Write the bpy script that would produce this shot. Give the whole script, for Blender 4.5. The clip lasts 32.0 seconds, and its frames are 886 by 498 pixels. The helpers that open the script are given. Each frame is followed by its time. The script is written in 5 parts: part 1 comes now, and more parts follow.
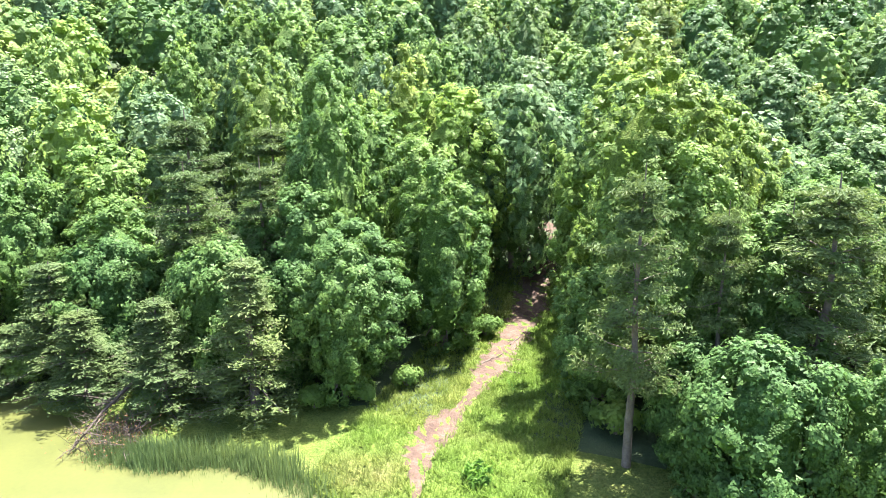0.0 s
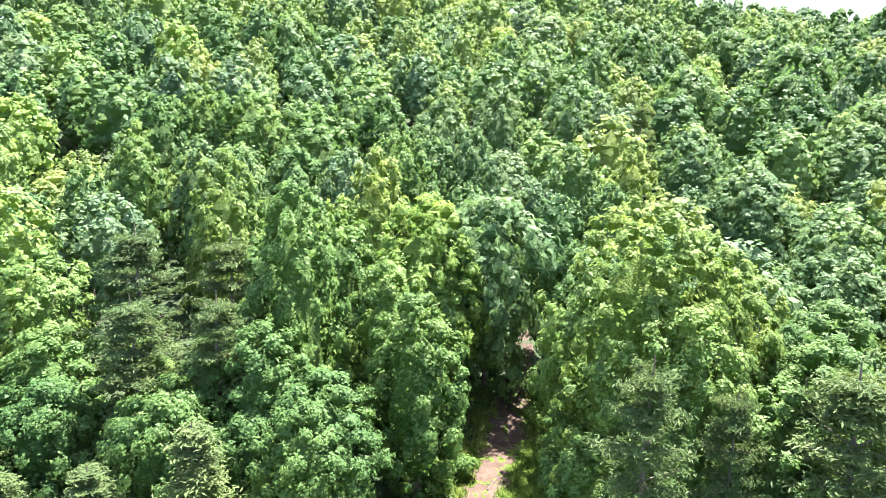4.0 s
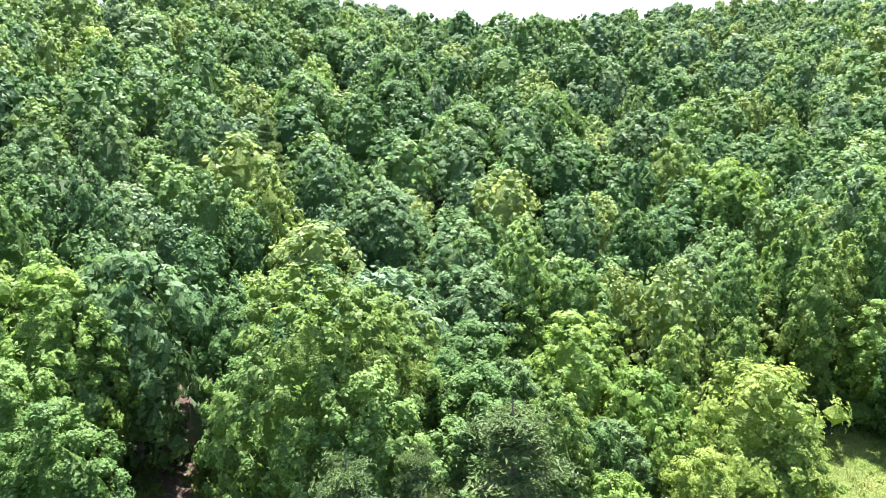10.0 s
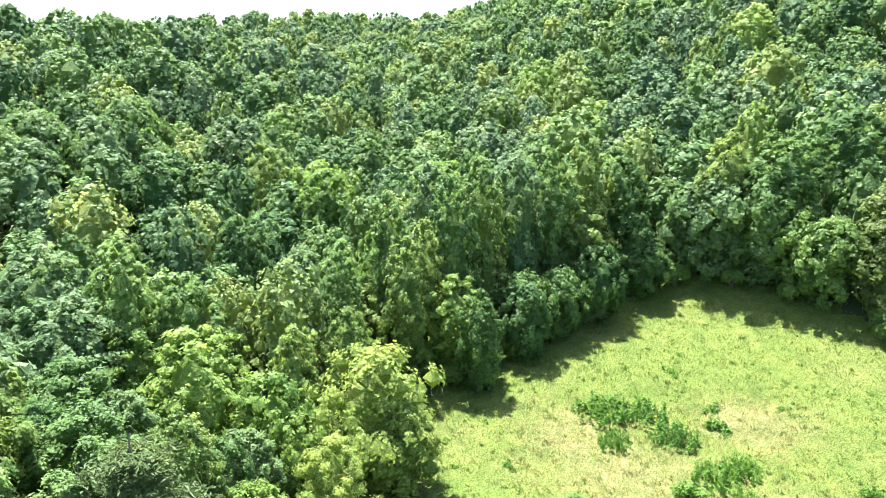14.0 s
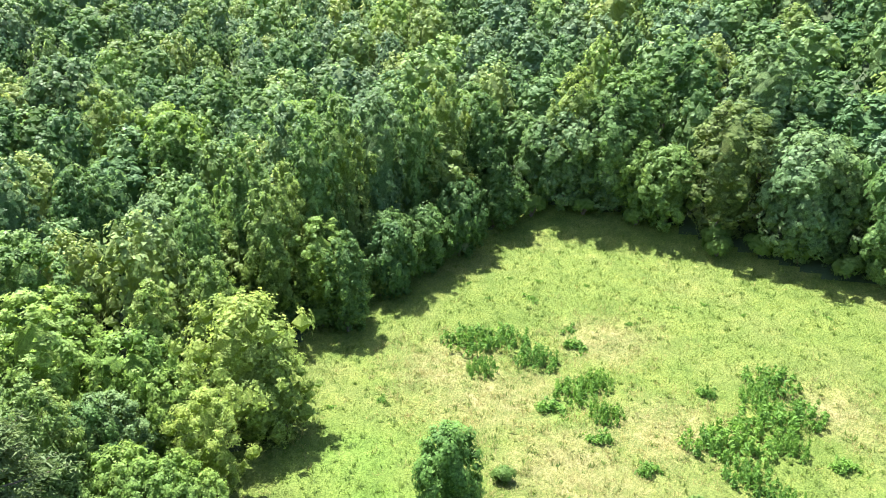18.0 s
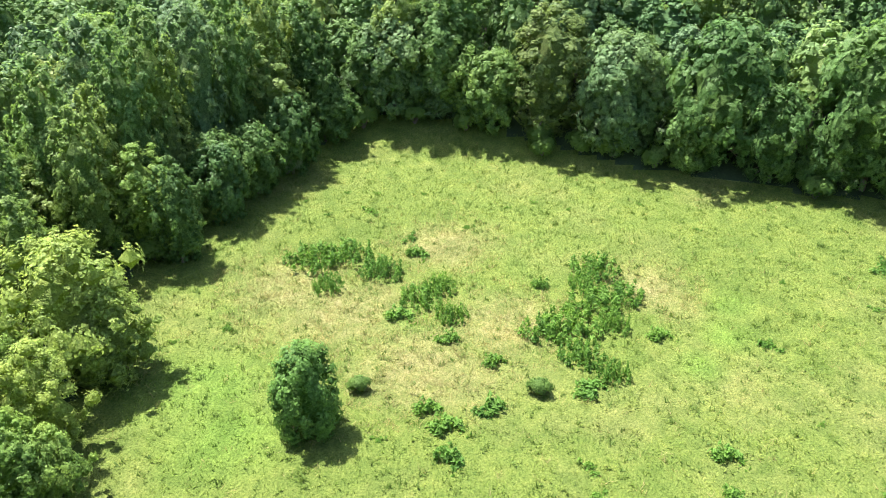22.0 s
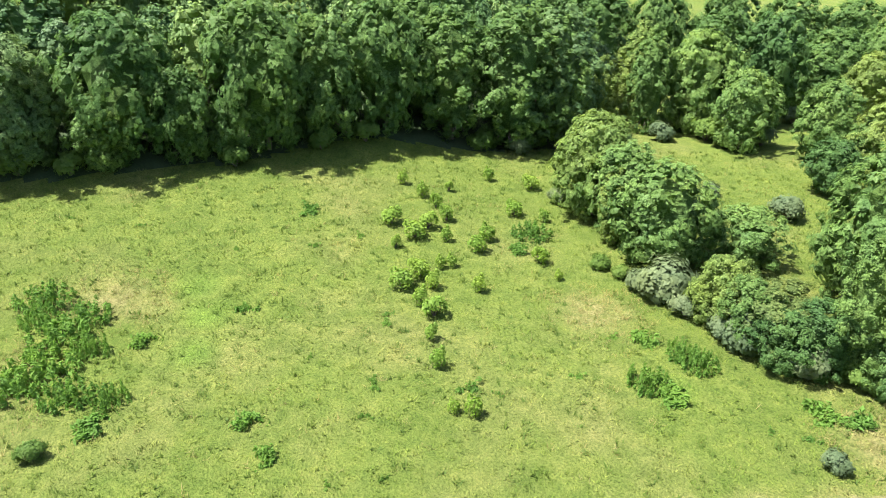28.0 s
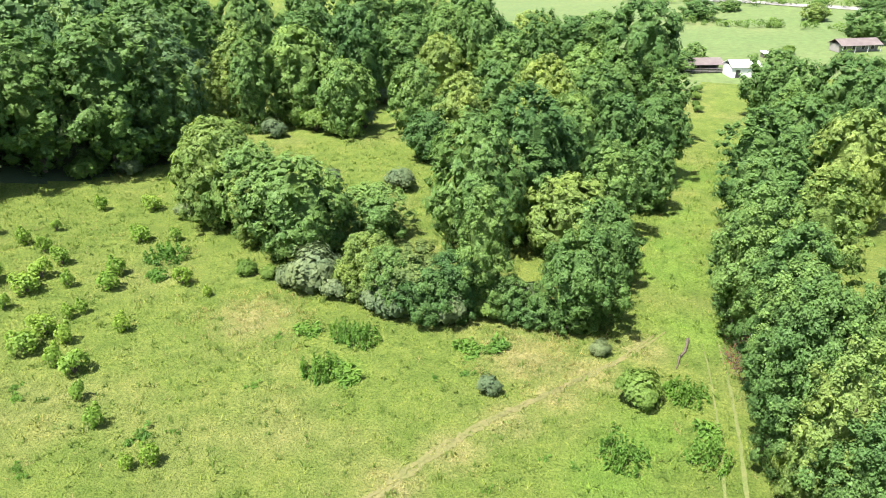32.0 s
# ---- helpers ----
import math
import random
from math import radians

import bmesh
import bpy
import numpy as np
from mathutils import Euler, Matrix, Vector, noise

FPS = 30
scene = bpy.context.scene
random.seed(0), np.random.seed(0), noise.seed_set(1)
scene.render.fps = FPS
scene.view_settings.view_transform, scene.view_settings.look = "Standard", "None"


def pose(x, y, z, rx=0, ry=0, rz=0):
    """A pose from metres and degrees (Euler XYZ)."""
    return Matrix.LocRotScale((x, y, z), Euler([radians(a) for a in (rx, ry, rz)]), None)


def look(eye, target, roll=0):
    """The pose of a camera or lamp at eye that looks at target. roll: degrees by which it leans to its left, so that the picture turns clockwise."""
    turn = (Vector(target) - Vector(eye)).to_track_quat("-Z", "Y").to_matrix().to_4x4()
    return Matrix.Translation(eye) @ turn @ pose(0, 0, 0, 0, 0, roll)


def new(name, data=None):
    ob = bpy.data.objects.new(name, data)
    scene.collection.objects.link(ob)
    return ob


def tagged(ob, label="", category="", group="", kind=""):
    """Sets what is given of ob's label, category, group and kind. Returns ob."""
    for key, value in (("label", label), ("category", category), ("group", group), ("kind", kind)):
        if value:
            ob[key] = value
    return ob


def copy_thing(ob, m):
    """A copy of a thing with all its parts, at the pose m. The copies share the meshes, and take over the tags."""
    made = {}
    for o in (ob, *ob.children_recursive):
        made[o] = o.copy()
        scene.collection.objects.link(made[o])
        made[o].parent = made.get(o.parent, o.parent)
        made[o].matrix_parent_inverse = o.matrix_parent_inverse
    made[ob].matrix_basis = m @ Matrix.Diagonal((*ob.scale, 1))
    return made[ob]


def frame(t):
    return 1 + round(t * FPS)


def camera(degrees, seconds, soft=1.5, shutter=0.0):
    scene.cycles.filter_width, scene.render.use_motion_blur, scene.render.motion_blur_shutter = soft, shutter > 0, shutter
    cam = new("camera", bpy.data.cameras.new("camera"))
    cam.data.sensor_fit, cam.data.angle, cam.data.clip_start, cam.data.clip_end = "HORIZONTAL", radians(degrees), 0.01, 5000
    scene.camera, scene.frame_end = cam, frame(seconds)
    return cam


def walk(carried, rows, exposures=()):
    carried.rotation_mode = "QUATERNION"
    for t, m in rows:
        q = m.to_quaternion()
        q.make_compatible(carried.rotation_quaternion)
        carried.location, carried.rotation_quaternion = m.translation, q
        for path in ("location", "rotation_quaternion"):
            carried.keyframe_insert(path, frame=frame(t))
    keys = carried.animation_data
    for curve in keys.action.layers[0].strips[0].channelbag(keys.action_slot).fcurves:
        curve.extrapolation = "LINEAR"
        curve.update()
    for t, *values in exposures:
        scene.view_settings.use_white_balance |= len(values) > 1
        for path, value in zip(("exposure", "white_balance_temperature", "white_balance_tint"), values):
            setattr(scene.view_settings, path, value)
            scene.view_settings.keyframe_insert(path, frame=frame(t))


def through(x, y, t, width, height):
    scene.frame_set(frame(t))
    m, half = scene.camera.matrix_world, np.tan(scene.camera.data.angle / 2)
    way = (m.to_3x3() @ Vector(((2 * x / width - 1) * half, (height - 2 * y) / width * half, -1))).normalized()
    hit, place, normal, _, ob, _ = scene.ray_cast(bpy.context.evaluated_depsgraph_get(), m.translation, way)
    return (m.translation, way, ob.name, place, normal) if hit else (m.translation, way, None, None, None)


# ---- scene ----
# ---------------------------------------------------------------- camera
cam = camera(64.5, 32.0, soft=1.0)
# seconds, eye, yaw to the left of +y, pitch up, roll
PATH = [
    (0, (0.62, -18.97, 27.19), 0.41, -14.70, -0.70),
    (0.5, (0.49, -18.12, 28.14), 0.11, -14.38, -0.56),
    (1, (0.44, -17.18, 29.09), -0.20, -14.06, -0.43),
    (1.5, (0.33, -16.41, 30.07), -0.58, -13.75, -0.22),
    (2, (0.33, -15.54, 30.89), -0.87, -13.35, -0.02),
    (2.5, (0.20, -14.77, 31.69), -1.26, -12.86, 0.38),
    (3, (0.02, -14.07, 32.68), -1.66, -12.44, 0.76),
    (3.5, (-0.37, -13.31, 33.65), -2.27, -11.96, 1.23),
    (5.5, (-1.91, -8.25, 35.96), -7.52, -9.81, -0.36),
    (6, (-1.87, -8.21, 36.96), -10.01, -9.81, -0.26),
    (6.5, (-1.85, -8.27, 37.93), -12.58, -9.79, -0.17),
    (7, (-1.83, -8.29, 38.78), -15.18, -9.70, -0.11),
    (7.5, (-1.75, -8.20, 39.49), -17.92, -9.59, -0.06),
    (8, (-1.77, -8.09, 39.99), -20.90, -9.48, -0.04),
    (8.5, (-1.78, -8.03, 40.26), -23.63, -9.71, -0.04),
    (9, (-1.90, -7.97, 40.44), -26.42, -10.82, 0.08),
    (9.5, (-1.90, -7.97, 40.44), -29.39, -11.90, 0.06),
    (10, (-1.90, -7.97, 40.44), -33.31, -12.85, -0.06),
    (10.5, (-1.90, -7.97, 40.44), -37.35, -13.17, -0.07),
    (11, (-1.90, -7.97, 40.44), -41.53, -13.11, 0.02),
    (11.5, (-1.90, -7.97, 40.44), -45.68, -13.07, 0.06),
    (12, (-1.90, -7.97, 40.44), -49.72, -12.97, 0.07),
    (12.5, (-1.90, -7.97, 40.44), -53.78, -12.77, 0.04),
    (13, (-1.90, -7.97, 40.44), -57.84, -12.60, 0.04),
    (13.5, (-1.90, -7.97, 40.44), -61.80, -12.48, 0.17),
    (14, (-1.90, -7.97, 40.44), -65.37, -12.35, 0.13),
    (14.5, (-1.90, -7.97, 40.44), -68.21, -12.23, 0.19),
    (15, (-1.90, -7.97, 40.44), -71.36, -12.15, 0.17),
    (15.5, (-1.90, -7.97, 40.44), -73.48, -12.40, 0.08),
    (17.5, (-1.90, -7.97, 40.44), -76.12, -16.32, -0.09),
    (18, (-1.90, -7.97, 40.44), -76.78, -17.28, -0.01),
    (18.5, (-1.90, -7.97, 40.44), -77.48, -18.31, 0.06),
    (19, (-1.90, -7.97, 40.44), -78.16, -19.34, 0.12),
    (19.5, (-1.90, -7.97, 40.44), -78.86, -20.37, 0.16),
    (20, (-1.90, -7.97, 40.44), -79.61, -21.39, 0.18),
    (20.5, (-1.90, -7.97, 40.44), -80.62, -22.38, -0.03),
    (21, (-1.90, -7.97, 40.44), -82.36, -23.37, -0.04),
    (21.5, (-1.90, -7.97, 40.44), -87.08, -24.17, -0.04),
    (22, (-1.90, -7.97, 40.44), -90.72, -24.36, -0.06),
    (22.5, (-1.90, -7.97, 40.44), -94.35, -24.45, -0.02),
    (23, (-1.90, -7.97, 40.44), -98.06, -24.57, 0.02),
    (23.5, (-1.90, -7.97, 40.44), -101.77, -24.68, -0.06),
    (24, (-1.90, -7.97, 40.44), -105.46, -24.78, -0.10),
    (24.5, (-1.90, -7.97, 40.44), -109.15, -24.87, -0.07),
    (25, (-1.90, -7.97, 40.44), -112.94, -24.97, -0.10),
    (25.5, (-1.90, -7.97, 40.44), -116.89, -25.05, -0.13),
    (27.5, (-1.90, -7.97, 40.44), -133.21, -25.42, -0.32),
    (28, (-1.90, -7.97, 40.44), -137.25, -25.46, -0.35),
    (28.5, (-1.90, -7.97, 40.44), -141.30, -25.44, -0.23),
    (29, (-1.90, -7.97, 40.44), -145.21, -25.37, -0.09),
    (29.5, (-1.90, -7.97, 40.44), -149.32, -25.40, -0.18),
    (30, (-1.90, -7.97, 40.44), -153.41, -25.46, -0.19),
    (30.5, (-1.90, -7.97, 40.44), -157.51, -25.51, -0.31),
    (31, (-1.90, -7.97, 40.44), -161.59, -25.59, -0.39),
    (31.5, (-1.90, -7.97, 40.44), -165.74, -25.67, -0.46),
    (32, (-1.90, -7.97, 40.44), -168.76, -25.67, -0.62),
]


def eye_pose(eye, yaw, pitch, roll):
    y, p = radians(yaw), radians(pitch)
    ahead = Vector((-math.sin(y) * math.cos(p), math.cos(y) * math.cos(p), math.sin(p)))
    return look(eye, Vector(eye) + ahead, roll)


walk(cam, [(t, eye_pose(eye, yaw, pitch, roll)) for t, eye, yaw, pitch, roll in PATH],
     [(0, 2.84, 6250, 18), (2, 2.92, 6230, 19), (4, 2.82, 6200, 19), (6, 2.50, 6080, 17), (8, 2.16, 6030, 16), (9, 2.14, 6030, 16), (10, 2.36, 6030, 16), (11, 2.55, 6030, 17),
      (12, 2.57, 6030, 17), (13, 2.52, 6040, 16), (15, 2.41, 6100, 15), (19, 2.24, 6180, 15), (22, 2.03, 6340, 13), (24, 1.78, 6420, 12.5), (32, 1.73, 6500, 12)])

# ---------------------------------------------------------------- world and sun
SUN_AZ, SUN_EL = radians(41), radians(65)
world = bpy.data.worlds.new("world")
scene.world = world
world.use_nodes = True
wn = world.node_tree
wn.nodes.clear()
sky = wn.nodes.new("ShaderNodeTexSky")
sky.sky_type, sky.sun_disc = "NISHITA", False
sky.sun_elevation, sky.sun_rotation = SUN_EL, SUN_AZ
sky.air_density, sky.dust_density, sky.ozone_density = 1.0, 2.5, 1.0
back = wn.nodes.new("ShaderNodeBackground")
back.inputs["Strength"].default_value = 0.09
wout = wn.nodes.new("ShaderNodeOutputWorld")
wn.links.new(sky.outputs[0], back.inputs[0])
wn.links.new(back.outputs[0], wout.inputs[0])

sun_data = bpy.data.lights.new("sun", "SUN")
sun_data.energy, sun_data.angle, sun_data.color = 5.0, radians(0.55), (1.0, 0.96, 0.88)
sun = new("sun", sun_data)
sun.matrix_world = look((60, 60, 150), (60 - math.sin(SUN_AZ) * math.cos(SUN_EL), 60 - math.cos(SUN_AZ) * math.cos(SUN_EL), 150 - math.sin(SUN_EL)))


# ---------------------------------------------------------------- materials
def nodes_of(name):
    m = bpy.data.materials.new(name)
    m.use_nodes = True
    t = m.node_tree
    t.nodes.clear()
    return m, t, t.nodes, t.links


def add(t, kind, **given):
    n = t.nodes.new(kind)
    for key, value in given.items():
        if key in n.inputs:
            n.inputs[key].default_value = value
    return n


def noise_node(t, scale, detail=4.0, rough=0.6, coords=None):
    n = add(t, "ShaderNodeTexNoise", Scale=scale, Detail=detail, Roughness=rough)
    if coords is not None:
        t.links.new(coords, n.inputs["Vector"])
    return n


def ramp(t, source, stops):
    r = t.nodes.new("ShaderNodeValToRGB")
    e = r.color_ramp.elements
    while len(e) < len(stops):
        e.new(0.5)
    for el, (pos, col) in zip(e, stops):
        el.position, el.color = pos, (*col, 1)
    t.links.new(source, r.inputs[0])
    return r


def mix_rgb(t, fac, a, b, blend="MIX"):
    n = t.nodes.new("ShaderNodeMix")
    n.data_type, n.blend_type = "RGBA", blend
    for socket, value in ((n.inputs[0], fac), (n.inputs[6], a), (n.inputs[7], b)):
        if isinstance(value, (int, float)):
            socket.default_value = value
        elif isinstance(value, tuple):
            socket.default_value = (*value, 1)
        else:
            t.links.new(value, socket)
    return n.outputs[2]


def leaf_material(name, dark, light, through=0.35, rough=0.6, cell=0.0, solid=False):
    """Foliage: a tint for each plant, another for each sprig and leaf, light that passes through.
    cell: leaves to the metre, between which a sprig is open; solid: the closed filler inside a crown, its leaf colour
    darkened to stand in for the shade there."""
    m, t, n, l = nodes_of(name)
    info = n.new("ShaderNodeObjectInfo")
    geo = n.new("ShaderNodeNewGeometry")
    patches = noise_node(t, 0.35, 2.0, 0.5, geo.outputs["Position"])
    stands = noise_node(t, 0.085, 1.0, 0.5, geo.outputs["Position"])
    plant = ramp(t, info.outputs["Random"], [(0.0, dark), (1.0, light)])
    bits = ramp(t, geo.outputs["Random Per Island"], [(0.0, (0.82, 0.85, 0.83)), (0.8, (1.03, 1.03, 1.0)), (1.0, (1.10, 1.09, 1.06))])
    broad = ramp(t, patches.outputs[0], [(0.3, (0.82, 0.88, 0.88)), (0.7, (1.14, 1.1, 1.0))])
    tone = ramp(t, stands.outputs[0], [(0.32, (0.88, 0.93, 0.95)), (0.5, (1.0, 1.0, 1.0)), (0.68, (1.13, 1.08, 0.98))])
    # inside a crown the colour mixes towards dark green, shade put into the tint
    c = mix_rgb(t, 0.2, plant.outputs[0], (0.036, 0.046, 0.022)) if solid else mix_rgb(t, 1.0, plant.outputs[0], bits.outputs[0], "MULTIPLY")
    c = mix_rgb(t, 1.0, c, broad.outputs[0], "MULTIPLY")
    c = mix_rgb(t, 1.0, c, tone.outputs[0], "MULTIPLY")
    b = add(t, "ShaderNodeBsdfPrincipled", Roughness=rough)
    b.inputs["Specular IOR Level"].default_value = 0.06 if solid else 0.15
    if cell:
        leaves = add(t, "ShaderNodeTexVoronoi", Scale=cell)
        l.new(geo.outputs["Position"], leaves.inputs["Vector"])
        k = 0.5 if cell < 5 else 1.0
        each = ramp(t, leaves.outputs["Color"], [(0.1, (1 - 0.38 * k, 1 - 0.34 * k, 1 - 0.36 * k)), (0.6, (1.02, 1.02, 1.0)), (0.95, (1 + 0.24 * k, 1 + 0.22 * k, 1 + 0.20 * k))])
        c = mix_rgb(t, 1.0, c, each.outputs[0], "MULTIPLY")
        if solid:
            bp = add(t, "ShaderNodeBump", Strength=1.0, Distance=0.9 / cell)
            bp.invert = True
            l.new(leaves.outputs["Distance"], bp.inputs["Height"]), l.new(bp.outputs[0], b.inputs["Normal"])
    tr = n.new("ShaderNodeBsdfTranslucent")
    warm = mix_rgb(t, 1.0, c, (1.2, 1.18, 0.95), "MULTIPLY")
    mx = add(t, "ShaderNodeMixShader", Fac=through)
    out = n.new("ShaderNodeOutputMaterial")
    l.new(c, b.inputs["Base Color"]), l.new(warm, tr.inputs[0])
    l.new(b.outputs[0], mx.inputs[1]), l.new(tr.outputs[0], mx.inputs[2])
    last = mx.outputs[0]
    if cell > 5 and not solid:
        less = n.new("ShaderNodeMath")
        less.operation = "LESS_THAN"
        less.inputs[1].default_value = 0.62
        l.new(leaves.outputs["Distance"], less.inputs[0])
        gap = n.new("ShaderNodeBsdfTransparent")
        cut = n.new("ShaderNodeMixShader")
        l.new(less.outputs[0], cut.inputs[0]), l.new(gap.outputs[0], cut.inputs[1]), l.new(last, cut.inputs[2])
        last = cut.outputs[0]
    l.new(last, out.inputs[0])
    return m


SHADED_INNER = {}


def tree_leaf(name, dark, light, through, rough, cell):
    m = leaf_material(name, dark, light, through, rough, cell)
    SHADED_INNER[m] = leaf_material(name + "_inner_shade", dark, light, through, rough, cell, True)
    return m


def rough_material(name, stops, scale, fine, rough=0.9, bump=0.3, metal=0.0, distance=0.03):
    """Earth, bark, boards, metal: a coarse and a fine noise over one another, and relief."""
    m, t, n, l = nodes_of(name)
    geo = n.new("ShaderNodeNewGeometry")
    a = noise_node(t, scale, 5.0, 0.6, geo.outputs["Position"])
    f = noise_node(t, fine, 4.0, 0.65, geo.outputs["Position"])
    base = ramp(t, a.outputs[0], stops)
    grain = ramp(t, f.outputs[0], [(0.3, (0.72, 0.72, 0.72)), (0.7, (1.2, 1.2, 1.2))])
    c = mix_rgb(t, 1.0, base.outputs[0], grain.outputs[0], "MULTIPLY")
    b = add(t, "ShaderNodeBsdfPrincipled", Roughness=rough, Metallic=metal)
    bp = add(t, "ShaderNodeBump", Strength=bump, Distance=distance)
    l.new(f.outputs[0], bp.inputs["Height"]), l.new(bp.outputs[0], b.inputs["Normal"])
    out = n.new("ShaderNodeOutputMaterial")
    l.new(c, b.inputs["Base Color"]), l.new(b.outputs[0], out.inputs[0])
    return m


LEAF_TONES = {
    "mid": ((0.083, 0.143, 0.055), (0.134, 0.202, 0.076), 0.44),
    "dark": ((0.064, 0.120, 0.048), (0.092, 0.152, 0.058), 0.42),
    "grey": ((0.086, 0.142, 0.072), (0.124, 0.180, 0.094), 0.40),
    "light": ((0.130, 0.186, 0.065), (0.182, 0.229, 0.083), 0.48),
    "lime": ((0.142, 0.213, 0.065), (0.177, 0.246, 0.078), 0.50),
    "deep": ((0.094, 0.166, 0.050), (0.109, 0.186, 0.059), 0.46),
    "willow": ((0.206, 0.259, 0.081), (0.237, 0.285, 0.096), 0.52),
    "olive": ((0.115, 0.150, 0.060), (0.135, 0.168, 0.068), 0.44),
}


def tinted(colour, red, green, blue):
    return colour[0] * red, colour[1] * green, colour[2] * blue


LEAF_MID, LEAF_DARK, LEAF_GREY, LEAF_LIGHT, LEAF_LIME, LEAF_DEEP, LEAF_WILLOW, LEAF_OLIVE = (
    tree_leaf("leaf_" + k, tinted(d, 1.36, 1.44, 1.16), tinted(b, 1.36, 1.44, 1.16), th, 0.55, 6.5) for k, (d, b, th) in LEAF_TONES.items())
# woods tints run lighter and bluer than planted trees, haze put into the colour
WOODS_LEAF = []
for k in ("mid", "dark", "grey", "light", "lime"):
    d, b, th = LEAF_TONES[k]
    for u in (0.0, 0.5, 1.0):
        tint = tuple(1.64 * (p + (q - p) * u) for p, q in zip(d, b))
        WOODS_LEAF.append(tree_leaf("woods_" + k, tint, tint, th, 0.55, 4.2))
BUSH_LEAF = leaf_material("bush_leaf", (0.110, 0.192, 0.046), (0.150, 0.236, 0.060), 0.45)
SPROUT_LEAF = leaf_material("sprout_leaf", (0.165, 0.275, 0.045), (0.215, 0.320, 0.060), 0.45)
NEEDLE = leaf_material("pine_needles", (0.092, 0.140, 0.054), (0.124, 0.176, 0.066), 0.34)
SILVER = leaf_material("leaf_silver_grey", (0.128, 0.178, 0.092), (0.156, 0.206, 0.110), 0.4)
WEED = leaf_material("weed_leaf", (0.115, 0.225, 0.046), (0.155, 0.280, 0.058), 0.5)
DEAD_LEAF = leaf_material("dead_leaf", (0.16, 0.08, 0.045), (0.24, 0.13, 0.07), 0.3)
BARK = rough_material("bark", [(0.3, (0.09, 0.07, 0.055)), (0.7, (0.20, 0.165, 0.13))], 1.5, 9.0, 0.95, 0.7)
DEAD_WOOD = rough_material("dead_wood", [(0.3, (0.045, 0.034, 0.025)), (0.7, (0.115, 0.092, 0.070))], 2.0, 12.0, 0.9, 0.5)
DIRT = rough_material("red_clay", [(0.25, (0.038, 0.020, 0.012)), (0.5, (0.074, 0.046, 0.029)), (0.75, (0.122, 0.088, 0.060))], 0.6, 4.0, 0.95, 0.9, 0, 0.12)


# soft patches of drier or brighter growth in the pasture: x, y, radius
DRY = ((10, -48, 2.8), (6.4, -52.4, 3.0), (2.2, -57.2, 3.0), (-1.5, -61.5, 2.6), (-5, -65.5, 3.0), (-10, -71, 2.8), (69, 2, 8), (67, -16, 6.5), (58, -6, 7), (75, 10, 6.5), (86, -9, 6), (73, -34, 4.5), (32, -70, 4.5), (1.4, -67, 4.5), (-5, 25, 3.5))
BRIGHT = ((55, 15, 7), (48, 10, 6), (69, -5.5, 4), (63.6, -39.6, 3), (69, -42, 3), (58, -35, 3), (-9.5, -57, 4.5), (-6.5, -51.5, 4.5), (-14, -89, 6), (12, 45, 4.5), (4.3, 31, 4), (-16, -75, 5), (-15.3, -97, 5), (-17, -108, 6), (-20, -125, 6), (19, -62, 2.5), (8.5, 38, 5), (2.5, 25, 5), (11, 52, 5), (-5, 28, 4), (4, 20, 6))


def spread_of(t, p, spots, warp):
    """One where the place lies within one of the spots, with a ragged edge."""
    best = None
    for x, y, r in spots:
        d = t.nodes.new("ShaderNodeVectorMath")
        d.operation = "DISTANCE"
        flat = t.nodes.new("ShaderNodeVectorMath")
        flat.operation = "MULTIPLY"
        flat.inputs[1].default_value = (1, 1, 0)
        t.links.new(p, flat.inputs[0])
        t.links.new(flat.outputs[0], d.inputs[0])
        d.inputs[1].default_value = (x, y, 0)
        k = add(t, "ShaderNodeMapRange")
        k.inputs["From Min"].default_value, k.inputs["From Max"].default_value = r * 1.25, r * 0.35
        t.links.new(d.outputs["Value"], k.inputs["Value"])
        if best is not None:
            m = t.nodes.new("ShaderNodeMath")
            m.operation = "MAXIMUM"
            t.links.new(best, m.inputs[0]), t.links.new(k.outputs[0], m.inputs[1])
            best = m.outputs[0]
        else:
            best = k.outputs[0]
    w = t.nodes.new("ShaderNodeMath")
    w.operation = "MULTIPLY"
    edge = ramp(t, warp, [(0.3, (0.25, 0.25, 0.25)), (0.7, (1, 1, 1))])
    t.links.new(best, w.inputs[0]), t.links.new(edge.outputs[0], w.inputs[1])
    return w.outputs[0]


